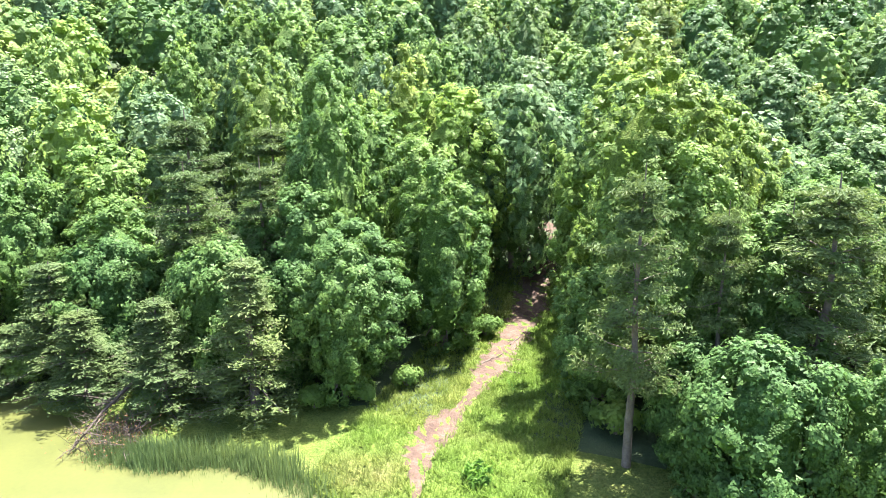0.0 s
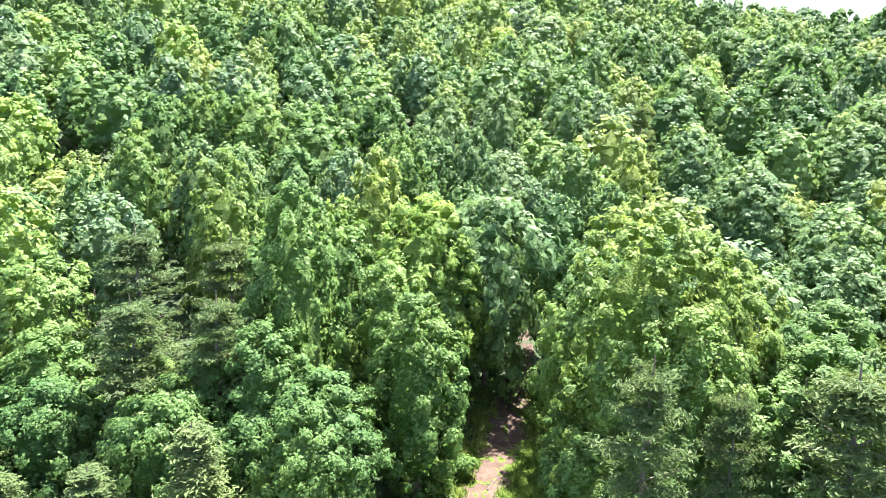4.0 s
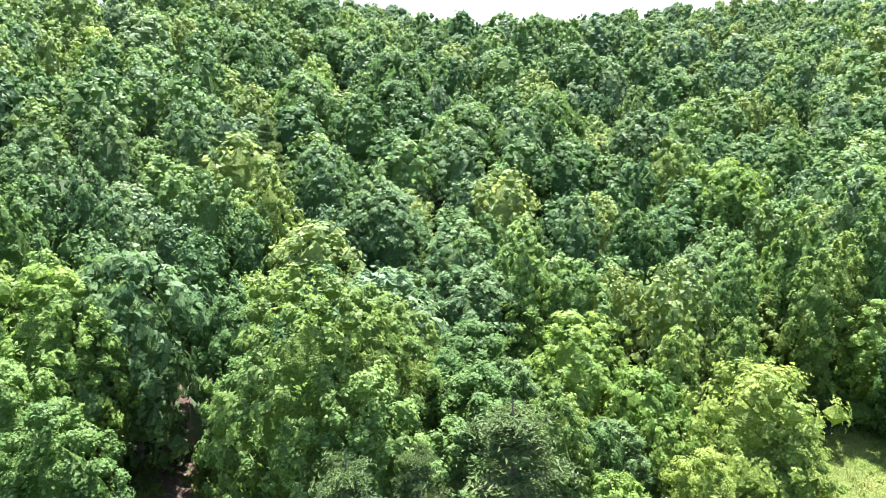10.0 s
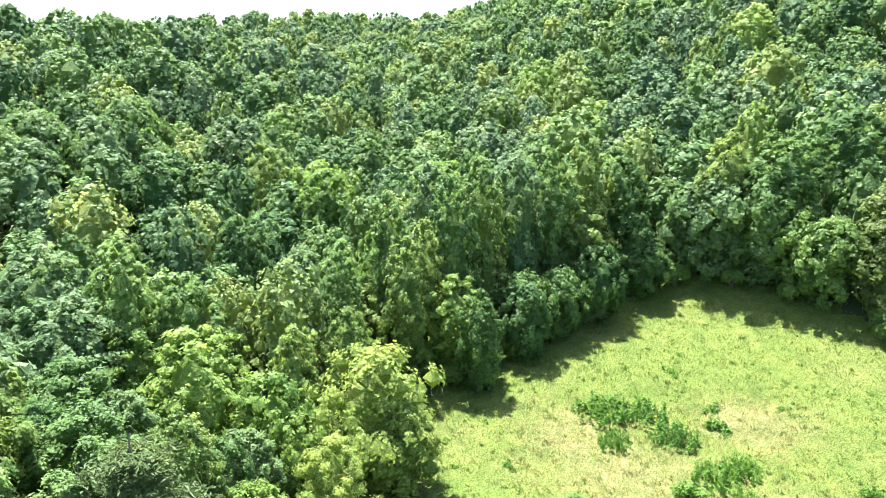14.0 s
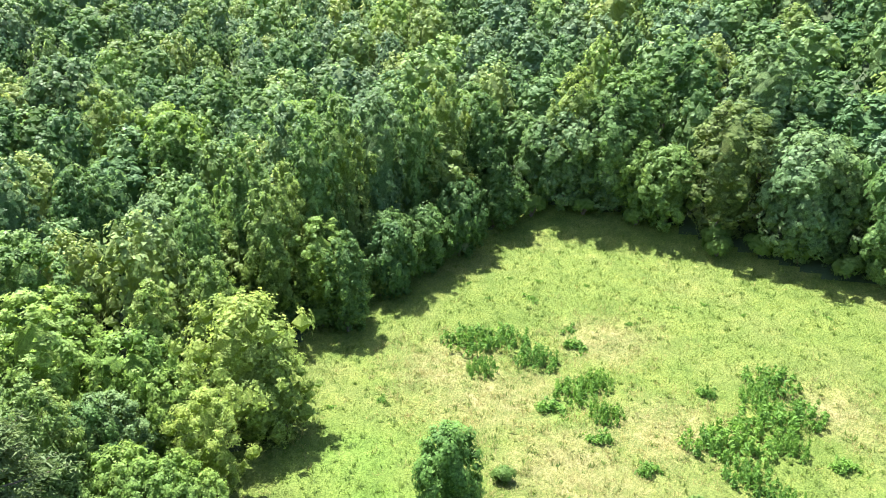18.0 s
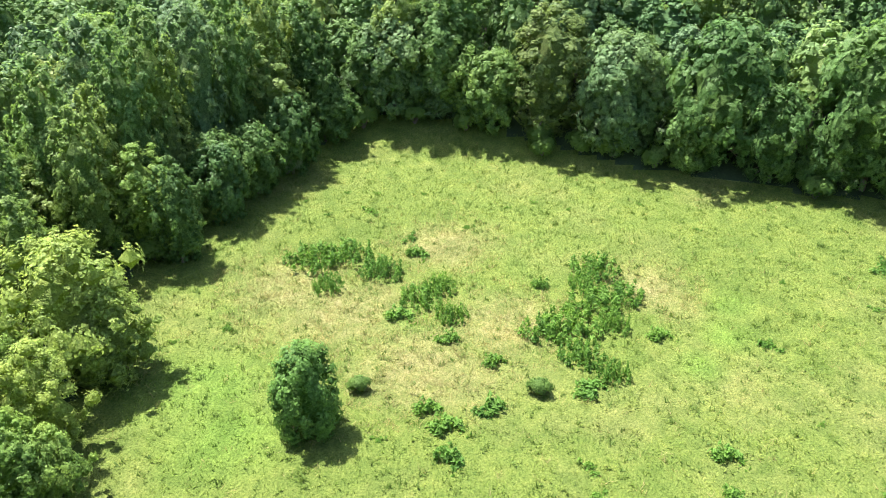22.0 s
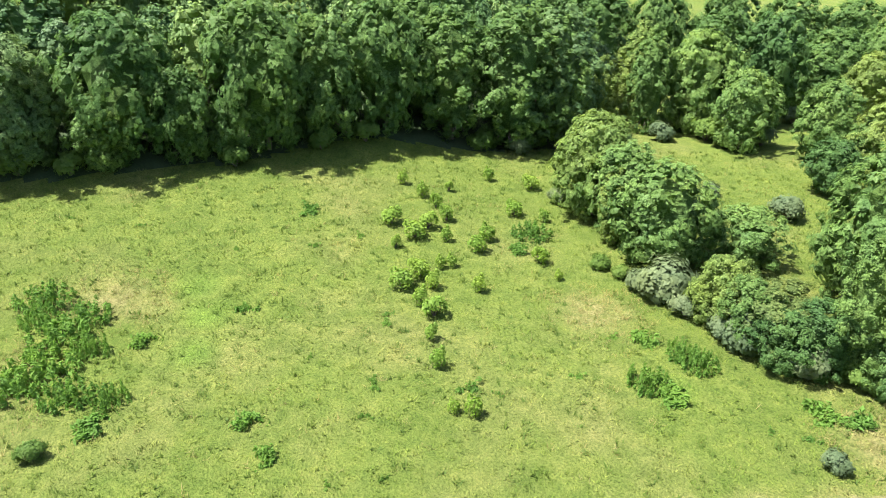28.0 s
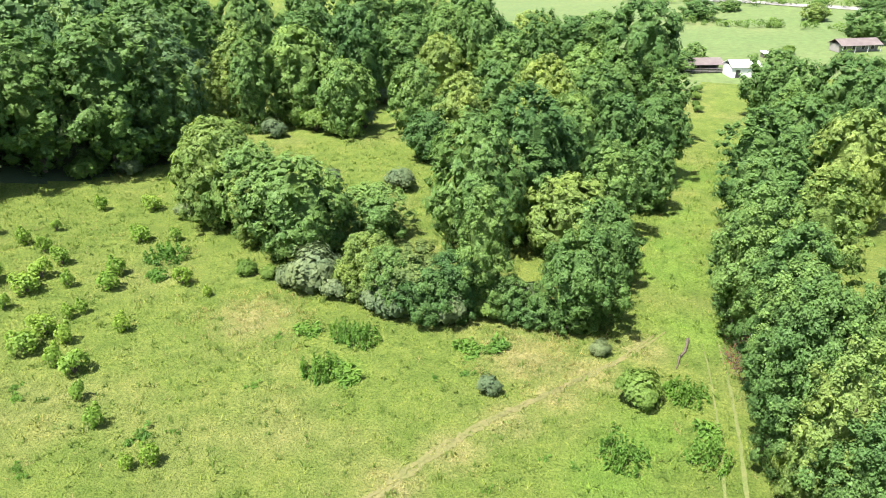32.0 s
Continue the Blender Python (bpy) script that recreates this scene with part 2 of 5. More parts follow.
def grass_material(name, lift=1.0, blades=False):
    m, t, n, l = nodes_of(name)
    geo = n.new("ShaderNodeNewGeometry")
    p = geo.outputs["Position"]
    big = noise_node(t, 0.05, 3.0, 0.6, p)
    mid = noise_node(t, 0.7, 6.0, 0.78, p)
    fine = noise_node(t, 4.2, 4.0, 0.72, p)
    k = lift
    green = ramp(t, mid.outputs[0], [(0.3, (0.061 * k, 0.095 * k, 0.018 * k)), (0.5, (0.087 * k, 0.121 * k, 0.024 * k)), (0.72, (0.118 * k, 0.145 * k, 0.034 * k))])
    dry = ramp(t, mid.outputs[0], [(0.3, (0.115 * k, 0.115 * k, 0.036 * k)), (0.7, (0.205 * k, 0.185 * k, 0.085 * k))])
    lush = ramp(t, mid.outputs[0], [(0.3, (0.060 * k, 0.115 * k, 0.016 * k)), (0.7, (0.100 * k, 0.165 * k, 0.028 * k))])
    where = ramp(t, big.outputs[0], [(0.48, (0, 0, 0)), (0.72, (0.45, 0.45, 0.45))])
    c = mix_rgb(t, where.outputs[0], green.outputs[0], dry.outputs[0])
    c = mix_rgb(t, spread_of(t, p, DRY, mid.outputs[0]), c, dry.outputs[0])
    c = mix_rgb(t, spread_of(t, p, BRIGHT, mid.outputs[0]), c, lush.outputs[0])
    patch = noise_node(t, 0.22, 4.0, 0.65, p)
    mottle = ramp(t, patch.outputs[0], [(0.34, (0.80, 0.86, 0.80)), (0.5, (1.0, 1.0, 1.0)), (0.66, (1.16, 1.1, 1.12))])
    c = mix_rgb(t, 1.0, c, mottle.outputs[0], "MULTIPLY")
    if blades:
        bits = ramp(t, geo.outputs["Random Per Island"], [(0.0, (0.8, 0.86, 0.76)), (0.6, (1.02, 1.03, 0.96)), (1.0, (1.3, 1.26, 1.2))])
        c = mix_rgb(t, 1.0, c, bits.outputs[0], "MULTIPLY")
    else:
        grain = ramp(t, fine.outputs[0], [(0.32, (0.52, 0.61, 0.46)), (0.5, (0.99, 1.0, 0.96)), (0.70, (1.42, 1.36, 1.32))])
        c = mix_rgb(t, 1.0, c, grain.outputs[0], "MULTIPLY")
    b = add(t, "ShaderNodeBsdfPrincipled", Roughness=0.9)
    b.inputs["Specular IOR Level"].default_value = 0.15
    l.new(c, b.inputs["Base Color"])
    out = n.new("ShaderNodeOutputMaterial")
    if blades:
        tr = n.new("ShaderNodeBsdfTranslucent")
        mx = add(t, "ShaderNodeMixShader", Fac=0.35)
        l.new(c, tr.inputs[0]), l.new(b.outputs[0], mx.inputs[1]), l.new(tr.outputs[0], mx.inputs[2]), l.new(mx.outputs[0], out.inputs[0])
    else:
        bp = add(t, "ShaderNodeBump", Strength=1.0, Distance=0.45)
        l.new(fine.outputs[0], bp.inputs["Height"]), l.new(bp.outputs[0], b.inputs["Normal"]), l.new(b.outputs[0], out.inputs[0])
    return m


GRASS = grass_material("grass_ground", 1.28)
BLADES = grass_material("grass_blades", 1.67, True)
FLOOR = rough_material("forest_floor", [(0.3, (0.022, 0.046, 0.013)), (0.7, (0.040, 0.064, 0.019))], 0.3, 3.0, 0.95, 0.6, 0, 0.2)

FAR_FIELD = rough_material("hay_field", [(0.3, (0.070, 0.112, 0.028)), (0.55, (0.084, 0.122, 0.033)), (0.75, (0.116, 0.134, 0.044))], 0.03, 0.6, 0.95, 0.3, 0, 0.1)

# ---------------------------------------------------------------- the lie of the land
HX, HY = -1.9, -8.0
# bearing from the camera's hovering place, start of the slope, end of the slope, height there, fitted to the skyline in
# view
HILLS = (
    (-180, 140, 400, 4), (-120, 120, 330, 20), (-60, 70, 260, 56), (-21, 60, 255, 57), (-11, 60, 252, 62), (0, 62, 250, 65), (12, 66, 252, 63), (20, 70, 268, 57.5),
    (26, 75, 290, 56), (36, 84, 330, 55.5), (42, 90, 360, 57.5), (48, 95, 380, 61), (55, 100, 395, 64), (66, 110, 400, 68.5), (75, 118, 340, 72), (90, 118, 290, 82),
    (110, 112, 280, 84), (130, 112, 290, 66), (145, 130, 330, 30), (158, 200, 420, 5), (180, 140, 400, 4),
)
POND_Z = -0.35


def smooth(a, b, v):
    u = np.clip((v - a) / (b - a), 0, 1)
    return u * u * (3 - 2 * u)


def shore(x, y):
    """Above zero on the land, below zero in the pond."""
    yy = y - 0.75 * np.maximum(0, -22 - x) - 5
    k = ((np.abs(x + 22) / np.where(x > -22, 15.0, 45.0)) ** 4 + (np.abs(yy) / 20.5) ** 4) ** 0.25 - 1
    return k + 0.025 * np.sin(x * 0.9) + 0.02 * np.sin(y * 0.7 + x * 0.4)


def land(x, y):
    x, y = np.asarray(x, float), np.asarray(y, float)
    az = np.degrees(np.arctan2(x - HX, y - HY))
    d = np.hypot(x - HX, y - HY)
    table = np.array(HILLS, float)
    start, end, top = (np.interp(az, table[:, 0], table[:, k]) for k in (1, 2, 3))
    u = np.clip((d - start) / (end - start), 0, 1)
    z = top * (0.25 * u * u * (3 - 2 * u) + 0.75 * u) * np.where(d > end, 1 - 0.35 * smooth(end, end + 900, d), 1)
    z = z + np.exp(-((d - 225) / 52) ** 2) * np.interp(az, (24, 34, 42, 48, 56, 62), (0, 9, 13, 12, 6, 0)) - np.exp(-((d - 305) / 48) ** 2) * np.interp(az, (30, 42, 54, 62), (0, 12, 12, 0))
    z = z + 5.0 * smooth(60, 125, d) * smooth(55, 75, az) * (1 - smooth(118, 150, az))
    z = z + (0.5 * np.sin(x * 0.045 + 1) * np.cos(y * 0.038) + 0.2 * np.sin(x * 0.13) * np.sin(y * 0.11 + 2)) * smooth(40, 90, d)
    z = z + 3.5 * np.sin(x * 0.021 + 0.5) * np.sin(y * 0.024 + 1.0) * u
    return z - 1.5 * (1 - smooth(-0.14, 0.08, shore(x, y)))


def mesh_from(name, verts, faces, materials, indices=None, flat=True, normals=None):
    """A mesh from an array of places and an array of triangles or quads. normals: the way that each corner faces, for foliage."""
    verts, faces = np.asarray(verts, np.float32), np.asarray(faces, np.int32)
    me = bpy.data.meshes.new(name)
    n, k = faces.shape
    me.vertices.add(len(verts)), me.loops.add(n * k), me.polygons.add(n)
    me.vertices.foreach_set("co", verts.ravel())
    me.loops.foreach_set("vertex_index", faces.ravel())
    me.polygons.foreach_set("loop_start", np.arange(0, n * k, k, dtype=np.int32))
    me.polygons.foreach_set("use_smooth", np.full(n, not flat))
    for m in materials:
        me.materials.append(m)
    if indices is not None:
        me.polygons.foreach_set("material_index", np.asarray(indices, np.int32))
    me.update(calc_edges=True)
    if normals is not None:
        facing = me.attributes.new("custom_normal", "FLOAT_VECTOR", "POINT")
        facing.data.foreach_set("vector", np.asarray(normals, np.float32).ravel())
        me.update()
    return me


def joined(pieces):
    """Joins (verts, faces) pieces with equal face sizes."""
    vs, fs, at = [], [], 0
    for v, f in pieces:
        vs.append(v), fs.append(f + at)
        at += len(v)
    return np.concatenate(vs), np.concatenate(fs)


def part(name, me, parent, label=""):
    ob = new(name, me)
    ob.parent = parent
    return tagged(ob, label)


def sheet(name, x, y, lift, material, label, category="ground"):
    """A sheet over a grid of places, laid on the land."""
    rows, cols = x.shape
    v = np.stack([x, y, land(x, y) + lift], -1).reshape(-1, 3)
    i = np.arange(rows * cols).reshape(rows, cols)
    f = np.stack([i[:-1, :-1], i[:-1, 1:], i[1:, 1:], i[1:, :-1]], -1).reshape(-1, 4)
    ob = new(name, mesh_from(name, v, f, [material], flat=False))
    return tagged(ob, label, category, kind="structure")


def wooded(x, y):
    """Whether the place lies under the woods."""
    az = np.degrees(np.arctan2(x - HX, y - HY)) % 360
    d = np.hypot(x - HX, y - HY)
    edge = np.interp(az, (0, 25, 40, 56, 60, 66, 72, 77, 81, 84, 90, 95, 100, 108, 120, 126, 133, 140, 147, 150, 151, 284, 285, 320, 335, 348, 352, 360),
                     (40, 36, 40, 52, 82, 92, 101, 112, 124, 131, 129, 124, 120, 114, 112, 116, 121, 123, 130, 140, 900, 900, 52, 56, 50, 44, 42, 40))
    lane = x - (-7.6 + 0.315 * y)
    off_track = (lane < -3.6) | (lane > 5.5) | (y > 64)
    east_woods = (x < -32 - 0.055 * (-50 - y)) & (y < -36) & (y > -140) & (x > -110)
    return ((d > edge) & off_track) | east_woods


def build_ground():
    r = np.concatenate([np.linspace(0, 170, 150), 170 * (4500 / 170) ** np.linspace(0, 1, 60)[1:]])
    a = np.linspace(0, 2 * math.pi, 241)
    rr, aa = np.meshgrid(r, a, indexing="ij")
    ob = sheet("ground", HX + rr * np.sin(aa), HY + rr * np.cos(aa), 0.0, GRASS, "rough pasture grass over a hollow between wooded hills")
    me = ob.data
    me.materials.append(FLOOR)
    me.materials.append(FAR_FIELD)
    mid = np.zeros(len(me.polygons) * 3, np.float32)
    me.polygons.foreach_get("center", mid)
    mid = mid.reshape(-1, 3)
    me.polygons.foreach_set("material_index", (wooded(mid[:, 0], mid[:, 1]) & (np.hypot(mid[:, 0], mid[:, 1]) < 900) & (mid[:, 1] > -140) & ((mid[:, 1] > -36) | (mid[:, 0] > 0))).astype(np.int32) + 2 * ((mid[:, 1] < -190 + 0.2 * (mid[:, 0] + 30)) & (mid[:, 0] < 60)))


build_ground()


# ---------------------------------------------------------------- plants
def rhombs(rng, at, normal, size, slim=0.62):
    """Leaf sprigs: a bent rhomb at each place, facing along normal, with a random turn."""
    k = len(at)
    normal = normal / np.linalg.norm(normal, axis=1, keepdims=True)
    side = np.cross(normal, rng.normal(size=(k, 3)))
    side /= np.linalg.norm(side, axis=1, keepdims=True) + 1e-9
    up = np.cross(normal, side)
    s = (size * rng.uniform(0.6, 1.35, k))[:, None]
    v = np.stack([at - up * s * 0.5, at + side * s * slim * 0.5 + normal * s * 0.1, at + up * s * 0.5, at - side * s * slim * 0.5 + normal * s * 0.1], 1).reshape(-1, 3)
    return v, np.arange(4 * k).reshape(k, 4)


def ball_points(rng, k):
    d = rng.normal(size=(k, 3))
    return d / np.linalg.norm(d, axis=1, keepdims=True)


def unit(v):
    return v / (np.linalg.norm(v, axis=1, keepdims=True) + 1e-9)


def leafy(rng, lobes, count, size, hull=None, cover=None, core=0, loose=0.32):
    """Leaves over the upper and outer sides of a set of clumps (centre, radii): places, triangles and the way each
    corner faces.
    hull: a closed filler (verts, faces) inside them; cover: gives places over the whole outline for one leaf in five;
    core: gives each clump a closed inside, 1 coarse, 2 finer; loose: how far the leaves hang at random."""
    c = np.array([lobe[0] for lobe in lobes], float)
    r = np.array([lobe[1] for lobe in lobes], float)
    mid = np.array([0, 0, c[:, 2].min() + 0.35 * (c[:, 2].max() - c[:, 2].min())]) + c.mean(0) * (1, 1, 0)
    out = unit((c - mid) * (1, 1, 0.55) + (0, 0, 0.15))
    weight = r[:, 0] * r[:, 2]
    pick = rng.choice(len(lobes), count, p=weight / weight.sum())
    d = unit(ball_points(rng, count) + 0.75 * out[pick] + (0, 0, 0.22))
    stray = np.where(rng.uniform(size=(count, 1)) < 0.12, rng.uniform(1.1, 1.4, (count, 1)), 1.0)
    at = c[pick] + d * r[pick] * rng.uniform(0.72, 1.04, (count, 1)) * stray
    face = unit(0.55 * d + 0.6 * out[pick] + 0.16 * ball_points(rng, count) + (0, 0, 0.1))
    if cover:
        k = count // 5
        at[:k], face[:k] = cover(k)
        face[:k] = unit(face[:k] + 0.3 * ball_points(rng, k))
    v, _ = rhombs(rng, at, face + loose * ball_points(rng, count), size)
    v = v.reshape(-1, 4, 3)[:, (0, 1, 3)]
    mean = v.mean(1, keepdims=True)
    v = (mean + (v - mean) * 1.35).reshape(-1, 3)
    f, n = np.arange(3 * count).reshape(-1, 3), np.repeat(face, 3, 0)
    if core:
        k = np.array(((1, 0, 0), (0, 1, 0), (-1, 0, 0), (0, -1, 0), (0, 0, 1), (0, 0, -1)), float)
        g = np.array(((0, 1, 4), (1, 2, 4), (2, 3, 4), (3, 0, 4), (1, 0, 5), (2, 1, 5), (3, 2, 5), (0, 3, 5)))
        if core == 2:
            mids = {}
            k, h = list(k), []
            for x, y, z in g:
                m = []
                for p, q in ((x, y), (y, z), (z, x)):
                    if (min(p, q), max(p, q)) not in mids:
                        mids[min(p, q), max(p, q)] = len(k)
                        k.append((k[p] + k[q]) / math.sqrt(2))
                    m.append(mids[min(p, q), max(p, q)])
                h += [(x, m[0], m[2]), (y, m[1], m[0]), (z, m[2], m[1]), tuple(m)]
            k, g = np.array(k), np.array(h)
        a = rng.uniform(0, 6.283, len(lobes))
        spin = np.zeros((len(lobes), 3, 3))
        spin[:, 0, 0] = spin[:, 1, 1] = np.cos(a)
        spin[:, 0, 1], spin[:, 1, 0], spin[:, 2, 2] = -np.sin(a), np.sin(a), 1
        d = np.einsum("lij,pj->lpi", spin, k) * rng.uniform(0.82, 1.12, (len(lobes), len(k), 1))
        w = (c[:, None] + d * r[:, None] * (0.68 if core == 2 else 0.78)).reshape(-1, 3)
        facing = unit((0.55 * d + 0.6 * out[:, None]).reshape(-1, 3))
        v, f = joined([(v, f), (w, (g[None] + len(k) * np.arange(len(lobes))[:, None, None]).reshape(-1, 3))])
        n = np.concatenate([n, facing])
    if hull:
        centre = np.array([0, 0, hull[0][:, 2].mean()])
        v, f = joined([(v, f), hull])
        n = np.concatenate([n, unit((hull[0] - centre) * (1, 1, 0.6))])
    return v, f, n


def tube(points, radii, segs=6):
    points = np.asarray(points, float)
    v, f = [], []
    for k, (p, r) in enumerate(zip(points, radii)):
        ahead = points[min(k + 1, len(points) - 1)] - points[max(k - 1, 0)]
        ahead = ahead / (np.linalg.norm(ahead) + 1e-9)
        s = np.cross(ahead, (0.3, 0.9, 0.1))
        s /= np.linalg.norm(s) + 1e-9
        u = np.cross(ahead, s)
        a = np.linspace(0, 2 * math.pi, segs, endpoint=False)[:, None]
        v.append(p + r * (np.cos(a) * s + np.sin(a) * u))
    i = np.arange(len(points) * segs).reshape(-1, segs)
    j = np.roll(i, -1, 1)
    return np.concatenate(v), np.stack([i[:-1], j[:-1], j[1:], i[1:]], -1).reshape(-1, 4)


def trunk_and_limbs(rng, height, radius, lobes):
    bend = rng.normal(0, height * 0.012, (5, 3)) * (1, 1, 0)
    z = np.linspace(-0.8, height * 0.8, 5)
    line = np.stack([0 * z, 0 * z, z], -1) + np.cumsum(bend, 0) * np.linspace(0, 1, 5)[:, None]
    out = [tube(line, radius * np.array([1.35, 1.0, 0.8, 0.55, 0.15]), 8)]
    for c, r in lobes[:9]:
        c = np.asarray(c, float)
        foot = np.array([line[2][0], line[2][1], max(height * 0.22, c[2] - np.hypot(c[0], c[1]) * 0.9 - r[2] * 0.3)])
        out.append(tube([foot, (foot + c) / 2 + (0, 0, 0.15), c], radius * np.array([0.42, 0.28, 0.08]), 5))
    return joined(out)


# crown forms: lowest leaves, number of lobes, lobe size, height of the widest part, width at the bottom, roundness of the top, depth of the outline's folds
FORMS = {"round": (0.05, 125, 0.165, 0.50, 0.55, 2.1, 0.16), "tall": (0.04, 130, 0.155, 0.40, 0.58, 1.8, 0.14), "spread": (0.06, 120, 0.170, 0.50, 0.62, 2.3, 0.15), "young": (0.03, 70, 0.215, 0.40, 0.66, 1.8, 0.08),
         "willow": (0.05, 90, 0.19, 0.48, 0.7, 1.8, 0.2), "dome": (0.36, 92, 0.178, 0.36, 0.66, 2.2, 0.12), "high": (0.34, 92, 0.175, 0.32, 0.66, 1.7, 0.12), "crest": (0.08, 210, 0.118, 0.40, 0.60, 2.1, 0.13)}


def crown_shape(rng, h, r, form):
    """How far a crown reaches at a share v of its height and a bearing a."""
    low, _, _, peak, bottom, blunt, fold = FORMS[form]
    p = rng.uniform(0, 6.28, 4)

    def reach(v, a):
        k = np.where(v < peak, bottom + (1 - bottom) * np.sin(1.571 * v / peak), np.sqrt(np.maximum(0.0, 1 - (np.maximum(v - peak, 0) / (1 - peak)) ** blunt)))
        return r * k * (1 + fold * (np.sin(2 * a + p[0] + 7 * v) + 0.8 * np.sin(3 * a + p[1] - 11 * v) + 0.7 * np.sin(5 * a + p[2] + 17 * v)))

    return reach, lambda v: h * (low + (1 - low) * v)


def broadleaf_lobes(rng, h, r, form, detail=1.0, rings=9, segs=9):
    """The leaf lobes of a crown of some form, and the closed filler that they hide."""
    reach, height = crown_shape(rng, h, r, form)
    lobes_in, size = int(FORMS[form][1] * detail), FORMS[form][2] / math.sqrt(detail)
    share = np.cumsum(0.25 + reach(np.linspace(0, 1, 60), np.zeros(60)) / r)
    lobes = []
    for k in range(lobes_in):
        v = float(np.interp((k + rng.uniform(0.1, 0.9)) / lobes_in, share / share[-1], np.linspace(0, 1, 60)))
        a = k * 2.4 + rng.uniform(-0.4, 0.4)
        q = r * size * rng.uniform(0.7, 1.5)
        out = max(0.0, float(reach(v, a)) * rng.uniform(0.88, 1.12) - 0.6 * q)
        lobes.append(((out * math.cos(a), out * math.sin(a), min(height(v), h - q * 0.6)), (q, q, q * rng.uniform(0.85, 1.3))))
    v, a = np.meshgrid(np.linspace(0, 0.97, rings), np.linspace(0, 2 * math.pi, segs, endpoint=False), indexing="ij")
    n = np.maximum(0.02, 0.54 * reach(v, a) * rng.uniform(0.85, 1.05, v.shape)) * np.where((v == 0) | (v > 0.96), 0.05, 1)
    z = height(0.03 + v * 0.84)
    i = np.arange(rings * segs).reshape(rings, segs)
    j = np.roll(i, -1, 1)
    f = np.stack([i[:-1], j[:-1], j[1:], i[1:]], -1).reshape(-1, 4)
    filler = (np.stack([n * np.cos(a), n * np.sin(a), z], -1).reshape(-1, 3), np.concatenate([f[:, :3], f[:, (0, 2, 3)]]))

    def cover(k):
        """Places over the whole outline, and the way that it faces there."""
        v, a = np.interp(rng.uniform(size=k), share / share[-1], np.linspace(0, 1, 60)) * 0.985, rng.uniform(0, 6.283, k)
        n, e = reach(v, a), 0.015
        slope = (reach(np.clip(v - e, 0, 1), a) - reach(np.clip(v + e, 0, 1), a)) / (height(v + e) - height(v - e))
        q = rng.uniform(0.58, 0.84, k)
        return np.stack([n * q * np.cos(a), n * q * np.sin(a), height(v) - (1 - q) * 0.35 * r * np.clip(slope, 0, 1)], -1), unit(np.stack([np.cos(a), np.sin(a), np.clip(slope, -0.4, 3)], -1))

    return lobes, filler, cover


def make_tree(name, seed, h, r, form, leaf, count, size, label):
    """A broadleaved tree at the origin: trunk with its limbs, and crown."""
    rng = np.random.default_rng(seed)
    lobes, hull, cover = broadleaf_lobes(rng, h, r, form)
    top = tagged(new(name), label, "tree")
    v, f = trunk_and_limbs(rng, h, 0.018 * h, lobes)
    part("trunk", mesh_from("trunk", v, f, [BARK], flat=False), top)
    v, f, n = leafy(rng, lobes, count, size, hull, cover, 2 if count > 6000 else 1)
    part("crown", mesh_from("crown", v, f, [leaf, SHADED_INNER[leaf]], np.arange(len(f)) >= count, normals=n), top)
    return top


def make_pine(name, seed, h, r, count, label, bare=0.3):
    """A pine: straight trunk, uneven tiers of boughs, side twigs with upturned tufts of needles."""
    rng = np.random.default_rng(seed)
    top = tagged(new(name), label, "pine tree")
    z = np.linspace(-0.8, h, 6)
    wood = [tube(np.stack([0.1 * np.sin(z), 0.1 * np.cos(z * 0.7), z], -1), 0.013 * h * np.linspace(1.3, 0.12, 6), 8)]
    at, up = [], []
    tiers = int(h * (0.72 if bare > 0.1 else 1.0))
    each = int(count / (tiers * 5 * 9))
    for k in range(tiers):
        v = (k + rng.uniform(-0.3, 0.6)) / tiers
        zz = h * (bare + (0.985 - bare) * max(v, 0))
        wide = (1 - v) ** 0.62 * (0.72 + 0.28 * min(1, 3.2 * v)) if bare > 0.1 else 1.05 * (1 - v) ** 0.9
        for a in np.arange(5) * 1.257 + rng.uniform(0, 6) + rng.normal(0, 0.35, 5):
            n = r * (0.10 + wide) * rng.uniform(0.45, 1.15)
            foot = np.array([0, 0, zz])
            tip = np.array([n * math.cos(a), n * math.sin(a), zz + n * rng.uniform(-0.08, 0.34)])
            bend = (foot + tip) / 2 + (0, 0, rng.uniform(-0.12, 0.05) * n)
            wood.append(tube([foot, bend, tip], [0.06, 0.04, 0.012], 4))
            aside = np.array([-math.sin(a), math.cos(a), 0])
            for j in range(9):
                s = (0.30 + 0.70 * (j + rng.uniform()) / 9)
                p = (foot * (1 - s) + bend * s) * (1 - s) + (bend * (1 - s) + tip * s) * s
                p = p + aside * rng.normal(0, 1) * (0.22 * n * (1.2 - s) + 0.12) + (0, 0, rng.uniform(0, 0.14))
                at.append(p + rng.normal(0, 1, (each, 3)) * (0.30, 0.30, 0.13))
                up.append(np.tile(np.array([0.45 * math.cos(a), 0.45 * math.sin(a), 0.9]), (each, 1)))
    v, f = joined(wood)
    part("trunk", mesh_from("trunk", v, f, [BARK], flat=False), top)
    at, up = np.concatenate(at), np.concatenate(up)
    face = unit(up + 0.28 * rng.normal(size=up.shape))
    v, f = rhombs(rng, at, face + 0.35 * rng.normal(size=up.shape), 0.40, 0.26)
    part("crown", mesh_from("crown", v, f, [NEEDLE], normals=np.repeat(face, 4, 0)), top)
    return top


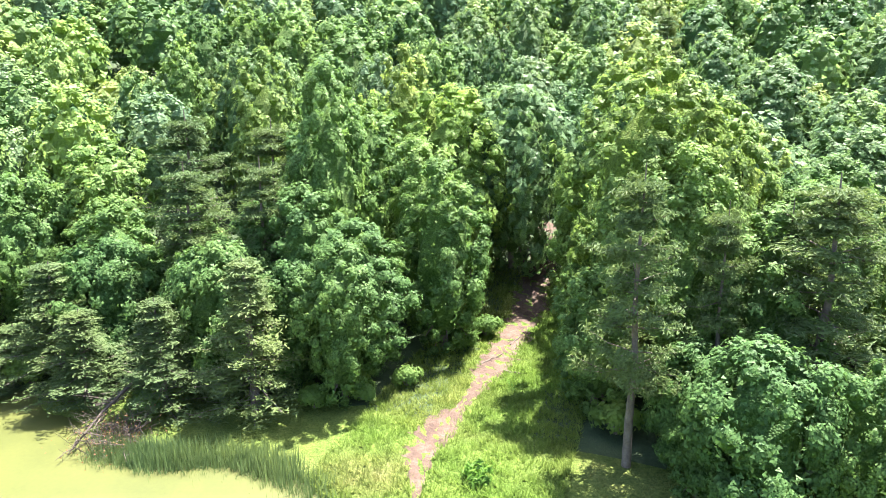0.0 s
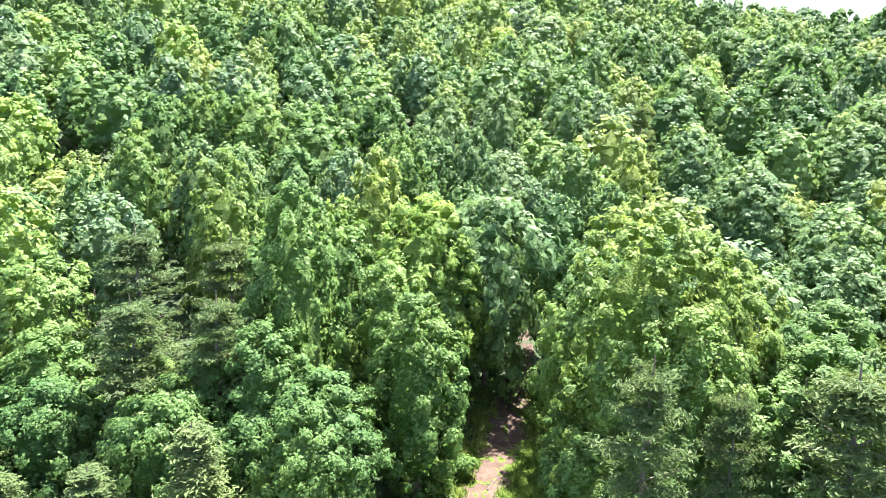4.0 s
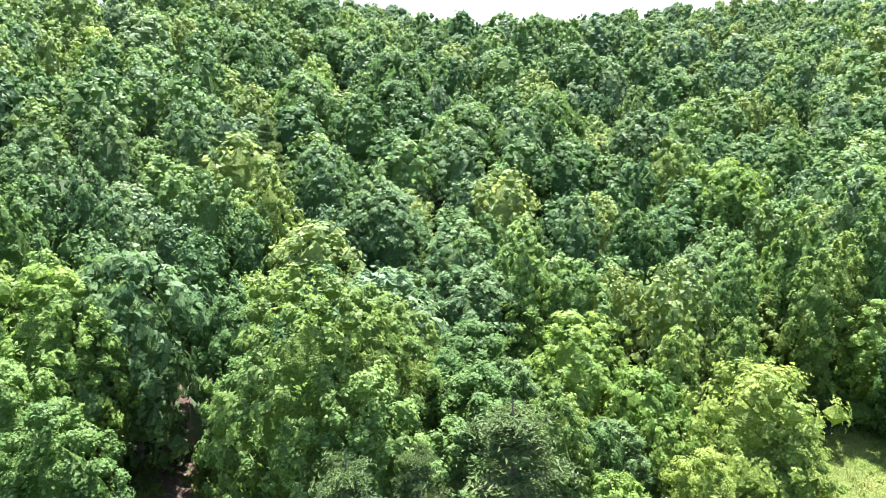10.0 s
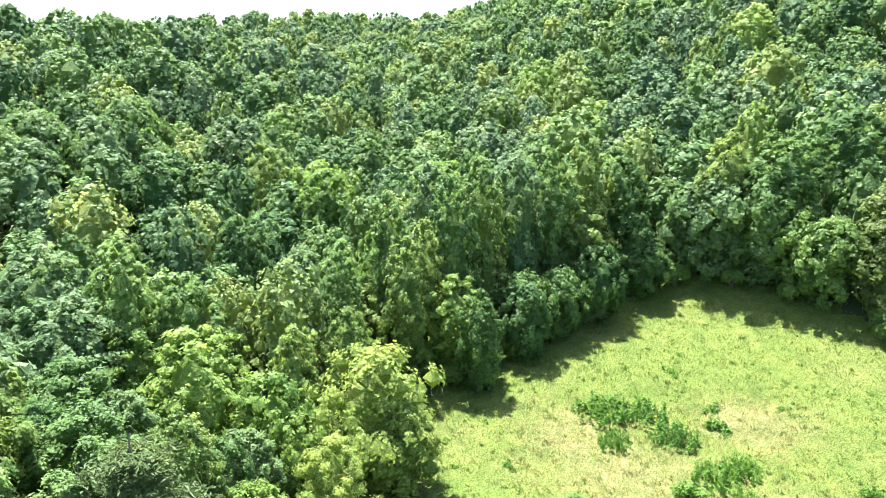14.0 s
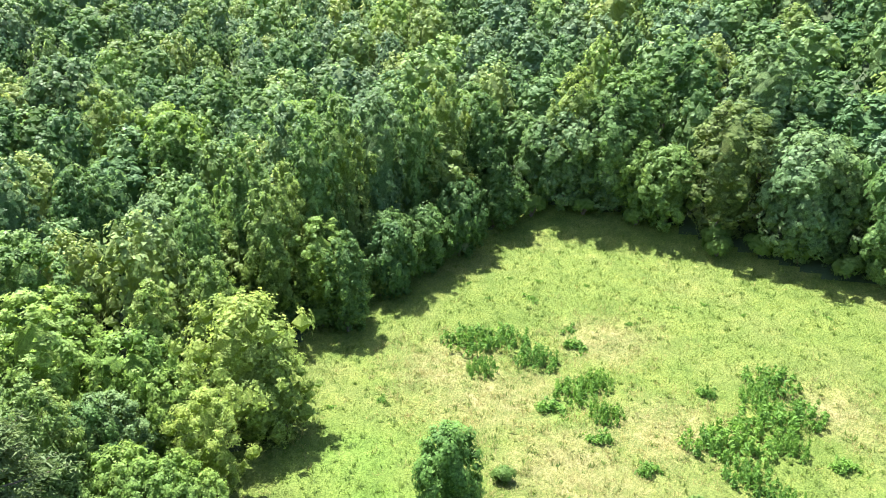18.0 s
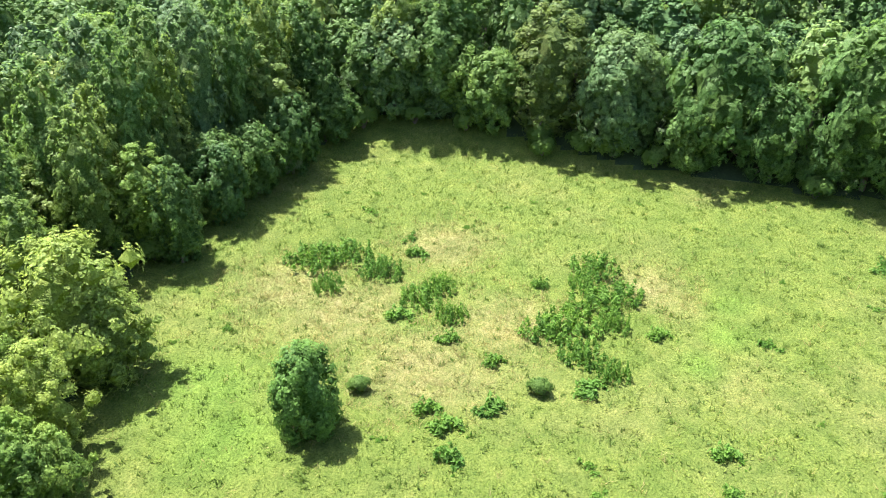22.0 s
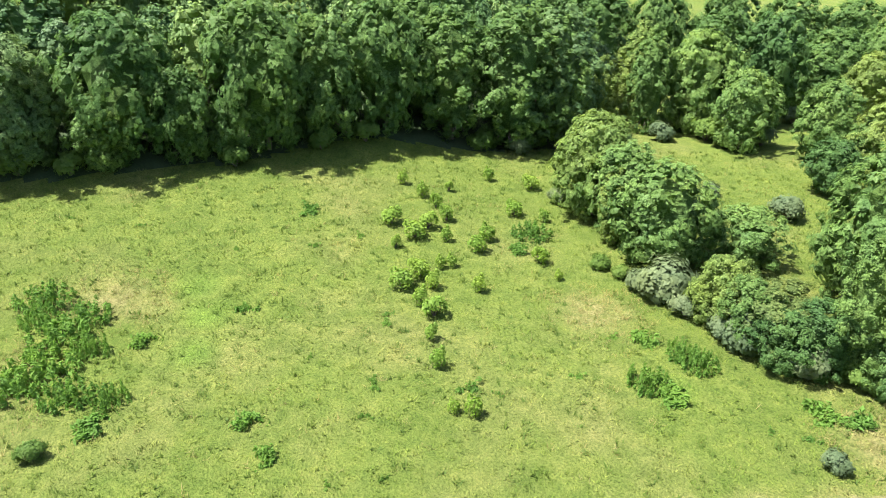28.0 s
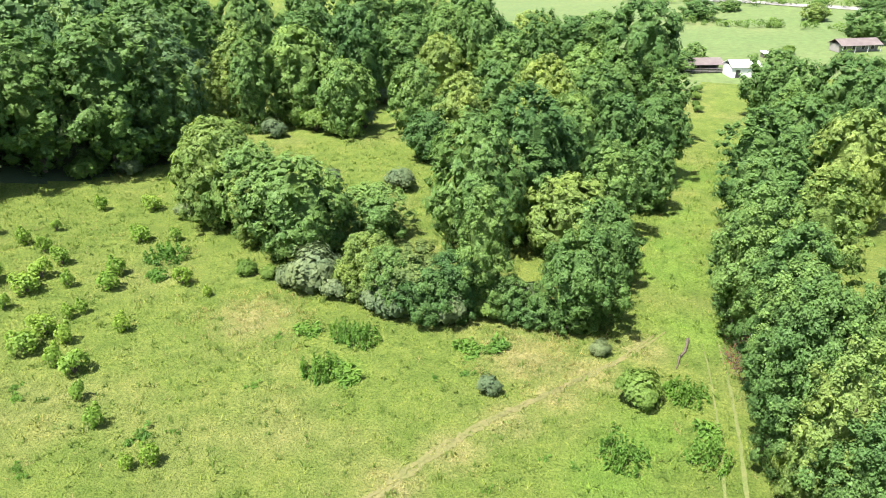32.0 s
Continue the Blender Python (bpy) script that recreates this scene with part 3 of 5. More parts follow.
# the kinds of tree, each built once; the first stands where it is first wanted, the rest are copies
LABELS = {
    "oak": ("broadleaf_tree", "round", LEAF_MID, "mid-green broadleaf tree with a rounded crown"),
    "oak_b": ("broadleaf_tree", "round", LEAF_DARK, "dark green broadleaf tree with a dense crown"),
    "oak_c": ("broadleaf_tree", "spread", LEAF_GREY, "blue-green broadleaf tree with a broad crown"),
    "poplar": ("tall_broadleaf_tree", "tall", LEAF_LIGHT, "tall light green tree with an upright crown"),
    "tulip": ("tall_broadleaf_tree", "crest", LEAF_LIGHT, "large light green tree with a domed crown"),
    "poplar_b": ("tall_broadleaf_tree", "tall", LEAF_MID, "tall mid-green tree with an upright crown"),
    "lime": ("broadleaf_tree", "round", LEAF_LIME, "bright yellow-green tree with a rounded crown"),
    "olive": ("browning_tree", "round", LEAF_OLIVE, "olive-brown tree with a thinning crown"),
    "willow": ("feathery_tree", "willow", LEAF_WILLOW, "pale yellow-green feathery tree"),
    "sycamore": ("young_tree", "young", LEAF_DEEP, "young dark green tree standing alone"),
    "pine": ("pine_tree", "", NEEDLE, "grey-green pine with flat tiers of needles"),
    "young_pine": ("pine_tree", "", NEEDLE, "bushy green pine with boughs down to the ground"),
}


def whereabouts(x, y):
    """Words for the part of the place where a tree stands, and its group."""
    if y < -36 and x < -18:
        return "beside the farm lane", "trees beside the farm lane"
    if y < -60 and x < 60:
        return "in the far thicket", "trees of the thicket"
    if y < 40 and x > 40:
        return "at the pasture edge", "trees at the pasture edge"
    if y < 66 and x < 3:
        return "near the pond", "trees near the pond"
    if y < 66 and x < 32:
        return "beside the clay track", "trees beside the clay track"
    return "on the wooded hillside", "trees on the hillside"


def build_kind(kind):
    base, near, wide = kind.replace("_near", "").replace("_wide", ""), "_near" in kind, "_wide" in kind
    seed = 11 + list(LABELS).index(base) + (30 if near else 0) + (60 if wide else 0)
    name, form, leaf, label = LABELS[base]
    if "pine" in base:
        return make_pine(name, seed, 20, 4.2, 11500, label, 0.26 if base == "pine" else 0.03)
    fine = 0.72 if base == "willow" else 1.5 if base == "sycamore" else 1.0
    return make_tree(name, seed, 12 if wide else 20, 4.6, form, leaf, int((8200 if near else 3400) / fine), (0.42 if near else 0.63) * fine, label)


made_kinds = {}
stems = []


def plant(kind, x, y, h, r, turn=None):
    """Stands a tree of a kind on the land, h metres high, with a crown r metres in radius."""
    m = Matrix.Translation((x, y, float(land(x, y)) - 0.1)) @ Matrix.Rotation(random.uniform(0, 6.28) if turn is None else turn, 4, "Z")
    if h / r < 3.3 and "pine" not in kind:
        kind = kind + "_wide"
    wide = r / (4.2 if "pine" in kind else 4.6)
    m = m @ Matrix.Diagonal((wide, wide, h / (12 if kind.endswith("_wide") else 20), 1))
    stems.append((x, y, r))
    if kind not in made_kinds:
        ob = made_kinds[kind] = build_kind(kind)
        ob.matrix_basis = m
        ob = made_kinds[kind]
    else:
        source = made_kinds[kind]
        keep = source.matrix_basis.copy()
        source.matrix_basis = Matrix()
        ob = copy_thing(source, m)
        source.matrix_basis = keep
    words, group = whereabouts(x, y)
    return tagged(ob, LABELS[kind.replace("_near", "").replace("_wide", "")][3] + " " + words, group=group)


plant("pine", -18.3, 57.2, 20.4, 5.2)
plant("pine", -27.0, 56.0, 21.0, 6.0)
# darker leaf kind stands in for the shade at the pond's edge
plant("oak_b_near", -7.2, 39.0, 14.5, 4.3)
plant("poplar_b_near", 0.1, 46.0, 18.5, 4.6)
plant("poplar_b_near", -11.1, 50.7, 27.5, 4.8)
plant("poplar", -21.0, 67.3, 24.5, 4.6)
plant("poplar", -4.7, 71.0, 24.5, 4.2)
plant("lime", 1.1, 62.2, 23.0, 5.5)
plant("oak_c", 8.5, 66.0, 22.0, 6.8)
plant("tulip_near", 16.6, 38.5, 28.0, 6.6)
plant("tulip_near", 23.0, 41.0, 25.0, 5.4)
plant("tulip_near", 27.4, 45.5, 22.5, 4.5)
plant("poplar_b_near", 19.0, 33.0, 21.0, 4.8)
plant("poplar_b", 52.2, 56.8, 25.0, 4.5)
plant("oak_b_near", -12.5, 43.0, 17.0, 4.3)
plant("oak_near", -2.5, 53.0, 20.0, 4.2)
plant("oak_b_near", -17.0, 47.0, 15.0, 4.5)
plant("young_pine", -34.1, 39.3, 11.3, 5.9)
plant("young_pine", -22.7, 33.6, 9.8, 4.9)
plant("pine", 12.9, 24.5, 21.3, 4.3)
plant("pine", 26.0, 25.8, 20.3, 6.1)
plant("pine", 19.8, 28.0, 18.2, 3.1)
# darker leaf kinds for these two, in place of the pines' shade
plant("oak_b_near", 19.4, 18.9, 11.1, 4.6)
plant("oak_near", 25.8, 18.0, 10.0, 3.3)
plant("poplar_b_near", 16.5, 20.9, 7.8, 2.1)
plant("young_pine", -39.0, 40.6, 5.0, 5.0)
plant("young_pine", -15.3, 33.4, 13.1, 5.5)
plant("oak_c", 11.2, 84.6, 20.0, 3.4)
plant("lime", -8.3, 68.2, 20.0, 3.3)
plant("poplar", -4.9, 76.1, 20.0, 2.0)
plant("poplar", 32.1, 89.2, 22.0, 4.1)
plant("pine", 39.6, 110.0, 22.0, 4.4)
plant("poplar_b", 74.6, 131.6, 22.0, 7.2)
plant("oak_b", 84.2, 142.1, 25.0, 7.7)
plant("oak_c", 43.3, 96.2, 22.0, 5.3)
plant("oak", 57.9, 137.4, 22.0, 7.3)
plant("oak_c", 46.6, 82.3, 22.0, 5.9)
plant("oak_c", 49.1, 66.1, 22.0, 5.4)
plant("oak_c", 43.3, 57.1, 20.0, 5.7)
plant("oak", 85.8, 115.1, 22.0, 8.2)
plant("oak_near", 29.6, 39.3, 18.0, 3.3)
plant("lime", 49.2, 53.2, 16.0, 3.8)
plant("oak_c_near", 36.9, 39.6, 16.0, 3.0)
plant("oak_c", -27.1, 78.3, 22.0, 4.2)
plant("oak_c", -20.6, 73.5, 22.0, 2.8)
plant("poplar_b", -36.5, 83.0, 22.0, 4.0)
plant("oak", -25.4, 101.4, 22.0, 5.4)
plant("oak", -14.4, 94.6, 22.0, 6.3)
plant("oak_b", -4.4, 100.0, 22.0, 4.6)
plant("oak_c", 4.8, 99.8, 22.0, 5.1)
plant("oak_c", 14.6, 107.8, 22.0, 4.6)
plant("oak_c", 26.6, 110.3, 22.0, 4.8)
plant("oak", -27.1, 151.0, 20.0, 6.5)
plant("oak", -0.7, 83.6, 22.0, 4.0)
plant("oak_c", 8.7, 88.9, 22.0, 3.5)
plant("oak", -32.2, 100.7, 22.0, 4.4)
plant("oak_b", -37.0, 94.7, 22.0, 4.2)
plant("oak_c", 93.3, 109.2, 22.0, 6.8)
plant("oak", 87.4, 185.0, 20.0, 8.0)
plant("oak_b", 55.0, 167.8, 20.0, 6.4)
plant("oak_c", 71.9, 67.7, 22.0, 4.5)
plant("oak_c", 45.5, 78.3, 22.0, 5.6)
plant("oak_b", 75.2, 59.3, 22.0, 3.9)
plant("poplar", 108.1, 81.6, 22.0, 4.7)
plant("lime", 103.4, 63.5, 22.0, 4.5)
plant("oak_c", 71.9, 46.8, 20.0, 3.1)
plant("poplar_b", 80.5, 46.1, 20.0, 3.9)
plant("lime", 46.7, 41.6, 18.0, 5.0)
plant("oak_c", 45.6, 56.0, 20.0, 5.2)
plant("lime", 56.9, 36.7, 16.0, 2.8)
plant("poplar_near", 35.7, 32.4, 16.0, 3.0)
plant("pine", 24.9, 29.4, 18.0, 3.3)
plant("oak", 106.8, 113.7, 22.0, 6.9)
plant("oak_c", 116.5, 95.6, 22.0, 6.4)
plant("oak", 84.9, 114.8, 22.0, 7.1)
plant("oak", 57.5, 134.6, 22.0, 6.7)
plant("oak_b", 78.0, 131.3, 22.0, 7.0)
plant("lime", 103.5, 63.6, 22.0, 5.6)
plant("lime", 115.5, 44.6, 22.0, 5.6)
plant("oak_c", 119.7, 33.0, 22.0, 6.5)
plant("poplar", 84.4, 34.6, 22.0, 3.5)
plant("poplar_b", 80.7, 24.6, 14.0, 2.9)
plant("oak_c", 74.6, 48.8, 20.0, 3.5)
plant("poplar_b", 75.4, 59.5, 22.0, 3.7)
plant("poplar", 64.9, 35.1, 16.0, 3.0)
plant("poplar", 56.6, 36.4, 16.0, 2.8)
plant("lime", 55.2, 46.8, 15.0, 4.2)
plant("lime", 50.8, 35.0, 13.0, 4.3)
plant("oak_c_near", 43.4, 32.5, 11.0, 2.9)
plant("poplar_near", 38.9, 34.3, 14.0, 3.0)
plant("oak_c", 48.3, 60.5, 18.0, 4.3)
plant("poplar", 34.9, 47.7, 13.0, 3.7)
plant("oak_c", 39.8, 42.5, 14.0, 2.7)
plant("oak", 56.8, 51.6, 20.0, 4.4)
plant("oak_c", 117.4, 92.3, 22.0, 7.4)
plant("oak_b", 88.6, 88.1, 22.0, 5.6)
plant("oak_c", 74.4, 102.0, 22.0, 6.4)
plant("poplar_b", 130.0, 69.8, 22.0, 6.1)
plant("lime", 49.7, 31.3, 10.0, 3.4)
plant("poplar_b", 74.7, 42.3, 20.0, 3.0)
plant("willow", 57.2, 27.0, 15.0, 6.1)
plant("lime_near", 38.7, 27.9, 9.0, 3.3)
plant("lime", 82.7, 29.0, 15.0, 4.2)
plant("poplar", 94.5, 28.9, 16.0, 3.4)
plant("oak", 95.3, 23.0, 11.5, 4.2)
plant("poplar", 114.5, 19.9, 20.0, 5.8)
plant("poplar_b", 127.1, 17.1, 22.0, 5.7)
plant("oak_c", 115.7, 32.0, 24.0, 6.0)
plant("lime", 114.8, 47.4, 22.0, 6.1)
plant("oak_b", 119.7, 11.3, 14.3, 3.0)
plant("oak_c", 128.0, -0.9, 17.0, 6.6)
plant("oak", 130.6, -11.5, 24.0, 6.5)
plant("oak_c", 126.5, -9.9, 8.6, 4.5)
plant("oak", 121.8, -18.4, 13.9, 5.2)
plant("olive", 118.6, -27.9, 22.3, 6.7)
plant("oak_c", 132.5, -34.6, 24.0, 6.7)
plant("oak_c", 112.6, -39.7, 18.2, 6.2)
plant("lime", 112.8, 70.9, 20.0, 6.4)
plant("poplar_b", 86.4, 49.8, 18.0, 4.6)
plant("poplar", 91.2, 23.5, 6.2, 1.9)
plant("lime", 82.4, 25.0, 6.1, 2.7)
plant("lime", 72.6, 40.6, 14.0, 3.6)
plant("oak_c", 84.7, 55.5, 16.0, 3.8)
plant("poplar", 129.4, -2.4, 24.0, 5.1)
plant("oak_b", 136.1, -21.6, 24.0, 6.1)
plant("oak_c", 91.4, 39.4, 20.0, 4.2)
plant("poplar_b", 95.2, 35.6, 20.0, 3.4)
plant("poplar", 83.7, 41.1, 14.0, 4.0)
plant("oak", 81.6, 32.8, 4.9, 3.1)
plant("oak_b", 129.0, 2.2, 15.8, 6.3)
plant("oak", 128.2, -7.9, 18.7, 6.5)
plant("lime", 124.6, -14.7, 13.6, 5.2)
plant("oak_c", 113.5, -38.7, 18.8, 7.1)
plant("oak_b", 105.3, -52.1, 21.3, 7.5)
plant("oak", 105.3, -48.0, 10.9, 4.2)
plant("oak", 99.6, -59.1, 14.7, 4.7)
plant("oak", 94.9, -70.7, 23.5, 7.9)
plant("oak_b", 95.9, -64.6, 9.8, 3.3)
plant("oak_b", 91.5, -80.0, 19.8, 6.6)
plant("oak_b", 88.9, -91.5, 22.5, 7.2)
plant("oak", 83.1, -102.2, 23.2, 6.8)
plant("oak_b", 77.0, -112.3, 22.4, 5.8)
plant("oak_c", 70.7, -119.2, 25.3, 7.1)
plant("oak_b", 74.7, -110.0, 25.5, 7.2)
plant("poplar_b", 69.7, -117.6, 23.8, 5.8)
plant("poplar_b", 63.3, -140.1, 21.2, 4.6)
plant("poplar", 72.0, -136.8, 14.6, 3.5)
plant("oak", 56.4, -147.8, 19.8, 6.9)
plant("oak", 43.5, -139.1, 14.7, 5.2)
plant("poplar", 47.5, -94.0, 15.3, 5.7)
plant("poplar_b", 32.9, -86.4, 13.4, 6.0)
plant("poplar_near", 20.7, -77.1, 8.2, 3.6)
plant("oak", 24.8, -94.0, 7.5, 4.6)
plant("oak", 39.0, -89.0, 14.0, 4.2)
plant("poplar", 39.7, -87.1, 10.5, 2.6)
plant("oak_b", 92.6, -104.2, 21.9, 6.9)
plant("oak_b", 87.2, -104.7, 21.4, 6.9)
plant("olive_near", 14.7, -76.3, 7.1, 4.7)
plant("oak_b_near", 10.3, -74.2, 7.7, 3.1)
plant("poplar_b", 29.5, -141.5, 14.1, 5.0)
plant("poplar_b", 10.6, -93.0, 18.5, 6.3)
plant("oak_b", 4.3, -100.3, 20.4, 5.2)
plant("poplar_b_near", 7.4, -76.2, 7.0, 2.5)
plant("oak_near", -3.5, -74.4, 10.9, 4.2)
plant("poplar", -1.6, -92.3, 11.0, 5.4)
plant("oak_b", -10.3, -111.9, 3.6, 4.1)
plant("oak", -14.4, -122.5, 13.6, 4.5)
plant("oak_b", -5.2, -129.4, 17.6, 5.2)
plant("poplar_b", 15.4, -175.9, 14.0, 6.9)
plant("oak", 7.8, -173.2, 20.0, 5.0)
plant("poplar_b", 23.4, -184.4, 20.0, 6.1)
plant("oak_b", -14.7, -174.3, 22.3, 8.3)
plant("poplar", 31.9, -178.1, 14.0, 5.9)
plant("oak_b", 44.4, -177.8, 14.0, 6.6)
plant("oak_b", 47.8, -159.0, 22.0, 6.7)
plant("oak_b", 57.1, -156.7, 23.0, 6.6)
plant("oak", -6.8, -97.3, 14.0, 3.8)
plant("oak_b", 4.6, -96.5, 14.0, 4.2)
plant("oak_b", -25.9, -207.4, 5.2, 5.3)
plant("poplar_b", -31.7, -213.8, 6.3, 3.4)
plant("oak", -0.4, -120.5, 14.0, 4.7)
plant("poplar", 19.9, -138.7, 13.0, 5.1)
plant("oak_b", -8.4, -122.2, 14.0, 4.3)
plant("oak_near", 7.0, -76.0, 15.0, 3.1)
plant("oak_b", -25.9, -104.0, 16.9, 5.1)
plant("poplar_b", -41.0, -164.1, 14.0, 5.7)
plant("oak_b", -33.4, -113.9, 16.0, 6.0)
plant("poplar_b_near", -20.2, -74.4, 17.0, 4.0)
plant("oak_near", -21.0, -62.5, 15.0, 3.4)
plant("oak_b", -50.7, -149.0, 16.0, 6.6)
plant("poplar", -38.5, -106.9, 16.0, 5.5)
plant("poplar", -27.3, -80.2, 17.0, 4.2)
plant("oak_b_near", -21.4, -65.3, 17.0, 3.7)
plant("oak_near", -20.4, -54.2, 17.0, 3.4)
plant("oak_b_near", -19.6, -55.5, 17.0, 3.2)
plant("poplar_b_near", -24.4, -56.3, 18.0, 2.9)
plant("oak_near", -20.9, -51.3, 13.0, 3.3)
plant("poplar_near", -20.3, -47.7, 17.0, 3.3)
plant("oak_b_near", -21.1, -44.3, 13.0, 3.2)
plant("oak_near", -20.8, -42.5, 16.0, 2.7)
plant("oak_b_near", -20.0, -80.1, 12.0, 2.6)
plant("poplar_b", -26.8, -93.2, 16.0, 3.5)
plant("sycamore_near", 48.5, 3.5, 8.8, 3.0)
plant("oak_b", -42.6, -291.3, 6.9, 6.2)
plant("oak", -56.2, -309.2, 4.1, 3.8)
plant("poplar", -80.7, -285.2, 6.0, 4.3)
plant("oak_b", -86.3, -249.2, 10.0, 6.7)
plant("oak_b", -105.2, -303.5, 3.0, 5.1)
plant("oak", 31.8, -89.0, 8.4, 4.5)
plant("oak", 42.3, -92.2, 12.0, 4.7)
plant("poplar", 56.2, -110.3, 10.3, 5.6)
plant("oak_near", 17.0, -74.7, 7.6, 2.8)
plant("oak_b_near", 12.7, -73.1, 6.0, 3.0)
plant("poplar_b_near", 4.1, -74.9, 5.2, 2.4)
plant("oak_near", 0.9, -74.1, 3.8, 2.1)
plant("poplar", 7.9, -96.1, 14.8, 5.0)
plant("oak_b", 0.5, -104.2, 14.9, 4.6)
plant("oak", -5.9, -90.2, 8.9, 3.7)
plant("oak_b", -7.2, -84.0, 7.9, 2.9)
plant("poplar_b", -12.7, -109.7, 9.7, 3.7)
plant("oak", -17.9, -143.3, 14.1, 4.2)
plant("poplar", 4.6, -140.6, 16.1, 5.7)
plant("oak_b", 13.7, -143.1, 14.5, 5.8)
plant("oak", 22.4, -140.9, 9.2, 4.8)
plant("oak_b", 24.1, -126.8, 8.5, 4.0)
plant("oak_b", 43.5, -189.6, 16.1, 7.3)
plant("poplar_b", 49.0, -176.1, 15.5, 6.1)
plant("oak", 35.1, -201.5, 17.0, 6.8)
plant("oak_b", 23.6, -210.9, 12.9, 7.9)
plant("poplar", 13.0, -219.4, 13.3, 7.2)
plant("oak_b", 1.6, -220.5, 11.8, 7.1)
plant("oak", -6.5, -220.7, 13.4, 6.4)
plant("oak_b", 55.3, -164.3, 15.9, 5.9)
plant("oak_b", 63.0, -158.8, 15.6, 5.8)
plant("poplar", 69.3, -148.1, 20.5, 5.5)
plant("oak_b", -10.0, -166.8, 12.7, 5.4)
plant("poplar_b", -2.5, -170.6, 12.9, 6.2)
plant("oak", -24.5, -92.8, 15.0, 3.7)
plant("poplar_b", -34.2, -124.4, 15.6, 4.1)
plant("poplar", -21.3, -85.9, 10.5, 2.6)
plant("oak_b", -41.6, -149.4, 15.0, 5.2)
plant("oak_b", -51.7, -139.8, 15.0, 4.6)
plant("oak_b", 82.1, -179.1, 24.4, 7.9)
plant("oak_b", 85.7, -156.3, 24.7, 7.1)
plant("oak_b", 77.5, -213.4, 21.3, 8.4)
plant("oak_b", 65.0, -225.3, 18.0, 8.7)
plant("oak", 51.5, -238.5, 16.4, 8.0)
plant("oak_b", 35.8, -246.1, 15.6, 7.3)
plant("oak_b", 82.9, -137.1, 27.1, 6.9)
plant("willow_near", 45.8, 24.6, 11.0, 3.0)
plant("willow", 56.8, 23.8, 11.0, 3.2)
plant("poplar_b_near", 15.5, 51.0, 17.0, 3.8)
plant("oak", 18.5, 60.0, 20.0, 4.6)
plant("poplar_b_near", 14.5, 44.0, 13.0, 3.2)
plant("oak_b", 21.0, 52.0, 20.0, 4.5)
plant("oak", -8.0, 62.0, 21.0, 4.8)
plant("poplar_b_near", -32.0, 47.0, 15.0, 4.5)
plant("oak", -36.0, 55.0, 18.0, 5.0)
plant("poplar_b_near", -24.0, 48.0, 14.0, 4.0)
plant("oak_b", -14.0, 60.0, 20.0, 4.8)
plant("poplar_b_near", 24.0, 30.0, 17.0, 4.5)
plant("oak_near", 30.0, 36.0, 18.0, 4.8)
plant("oak_b_near", 35.0, 43.0, 19.0, 5.0)
plant("oak", 100.5, 19.0, 10.9, 4.0)
plant("oak_b", 108.4, 15.2, 12.5, 4.2)
plant("oak", 120.3, 9.5, 9.1, 4.0)
plant("oak_b", 91.8, 21.9, 11.1, 3.7)
plant("lime_near", 38.5, 24.2, 9.0, 3.3)
plant("oak_near", 40.9, 33.2, 11.0, 3.5)
plant("poplar_near", 34.9, 30.6, 9.0, 3.3)
plant("lime_near", 39.8, 21.4, 7.0, 2.4)
plant("oak_c", 18.2, 63.0, 18.0, 3.9)
plant("lime", 3.5, 61.5, 20.0, 4.0)
# dark leaf kind here in place of shade from the trees around it
plant("oak_b_near", -8.1, 34.6, 14.0, 3.2)
plant("young_pine", -29.7, 35.0, 8.4, 5.0)
plant("young_pine", -40.0, 37.7, 5.4, 3.7)
plant("poplar_b", 90.0, 33.0, 27.0, 4.2)
plant("poplar", 97.5, 31.5, 28.0, 4.4)
plant("oak_c", 104.0, 27.5, 27.0, 4.6)
plant("poplar_b", 110.0, 23.5, 27.0, 4.3)
plant("poplar", 118.0, 20.5, 28.0, 4.5)
plant("poplar_b", 86.0, 41.0, 26.0, 4.2)
plant("oak_c", 99.0, 41.0, 27.0, 4.8)
plant("poplar", 79.5, 34.5, 21.0, 3.6)
plant("oak_b", 123.5, 14.5, 22.0, 4.2)
plant("poplar_b", 106.0, 36.0, 29.0, 4.6)
plant("oak_b_near", -19.0, 38.5, 12.5, 4.4)
plant("oak_b_near", -13.0, 38.0, 11.0, 3.4)
plant("pine", -23.5, 45.0, 19.0, 5.4)
plant("pine", -16.5, 44.5, 19.5, 4.6)
plant("oak_near", -43.0, 50.0, 15.0, 5.0)
plant("oak_b_near", -30.0, 42.5, 12.0, 4.6)
plant("oak_near", 12.4, 33.0, 12.0, 3.4)
plant("oak_b_near", 17.5, 24.5, 9.0, 3.4)



# ---------------------------------------------------------------- the woods beyond
def reach_of(az):
    """How far the woods are built in a direction: to just beyond the skyline, or as far as the camera sees."""
    return float(np.interp(az, (-75, -45, 14, 24, 36, 48, 72, 86, 104, 112, 132, 150), (270, 275, 278, 320, 370, 425, 430, 330, 290, 200, 230, 280)))


def kept_clear(x, y):
    """The grass along the clay track and the margin of the pasture stay open."""
    lane = x - (-7.6 + 0.315 * y)
    k = 0.95 if 8 < y < 60 and x > 40 else 0.965
    return not (-10 < lane < 20 and y < 60) and bool(wooded(x * k + (1 - k) * HX, y * k + (1 - k) * HY) or y < -36)


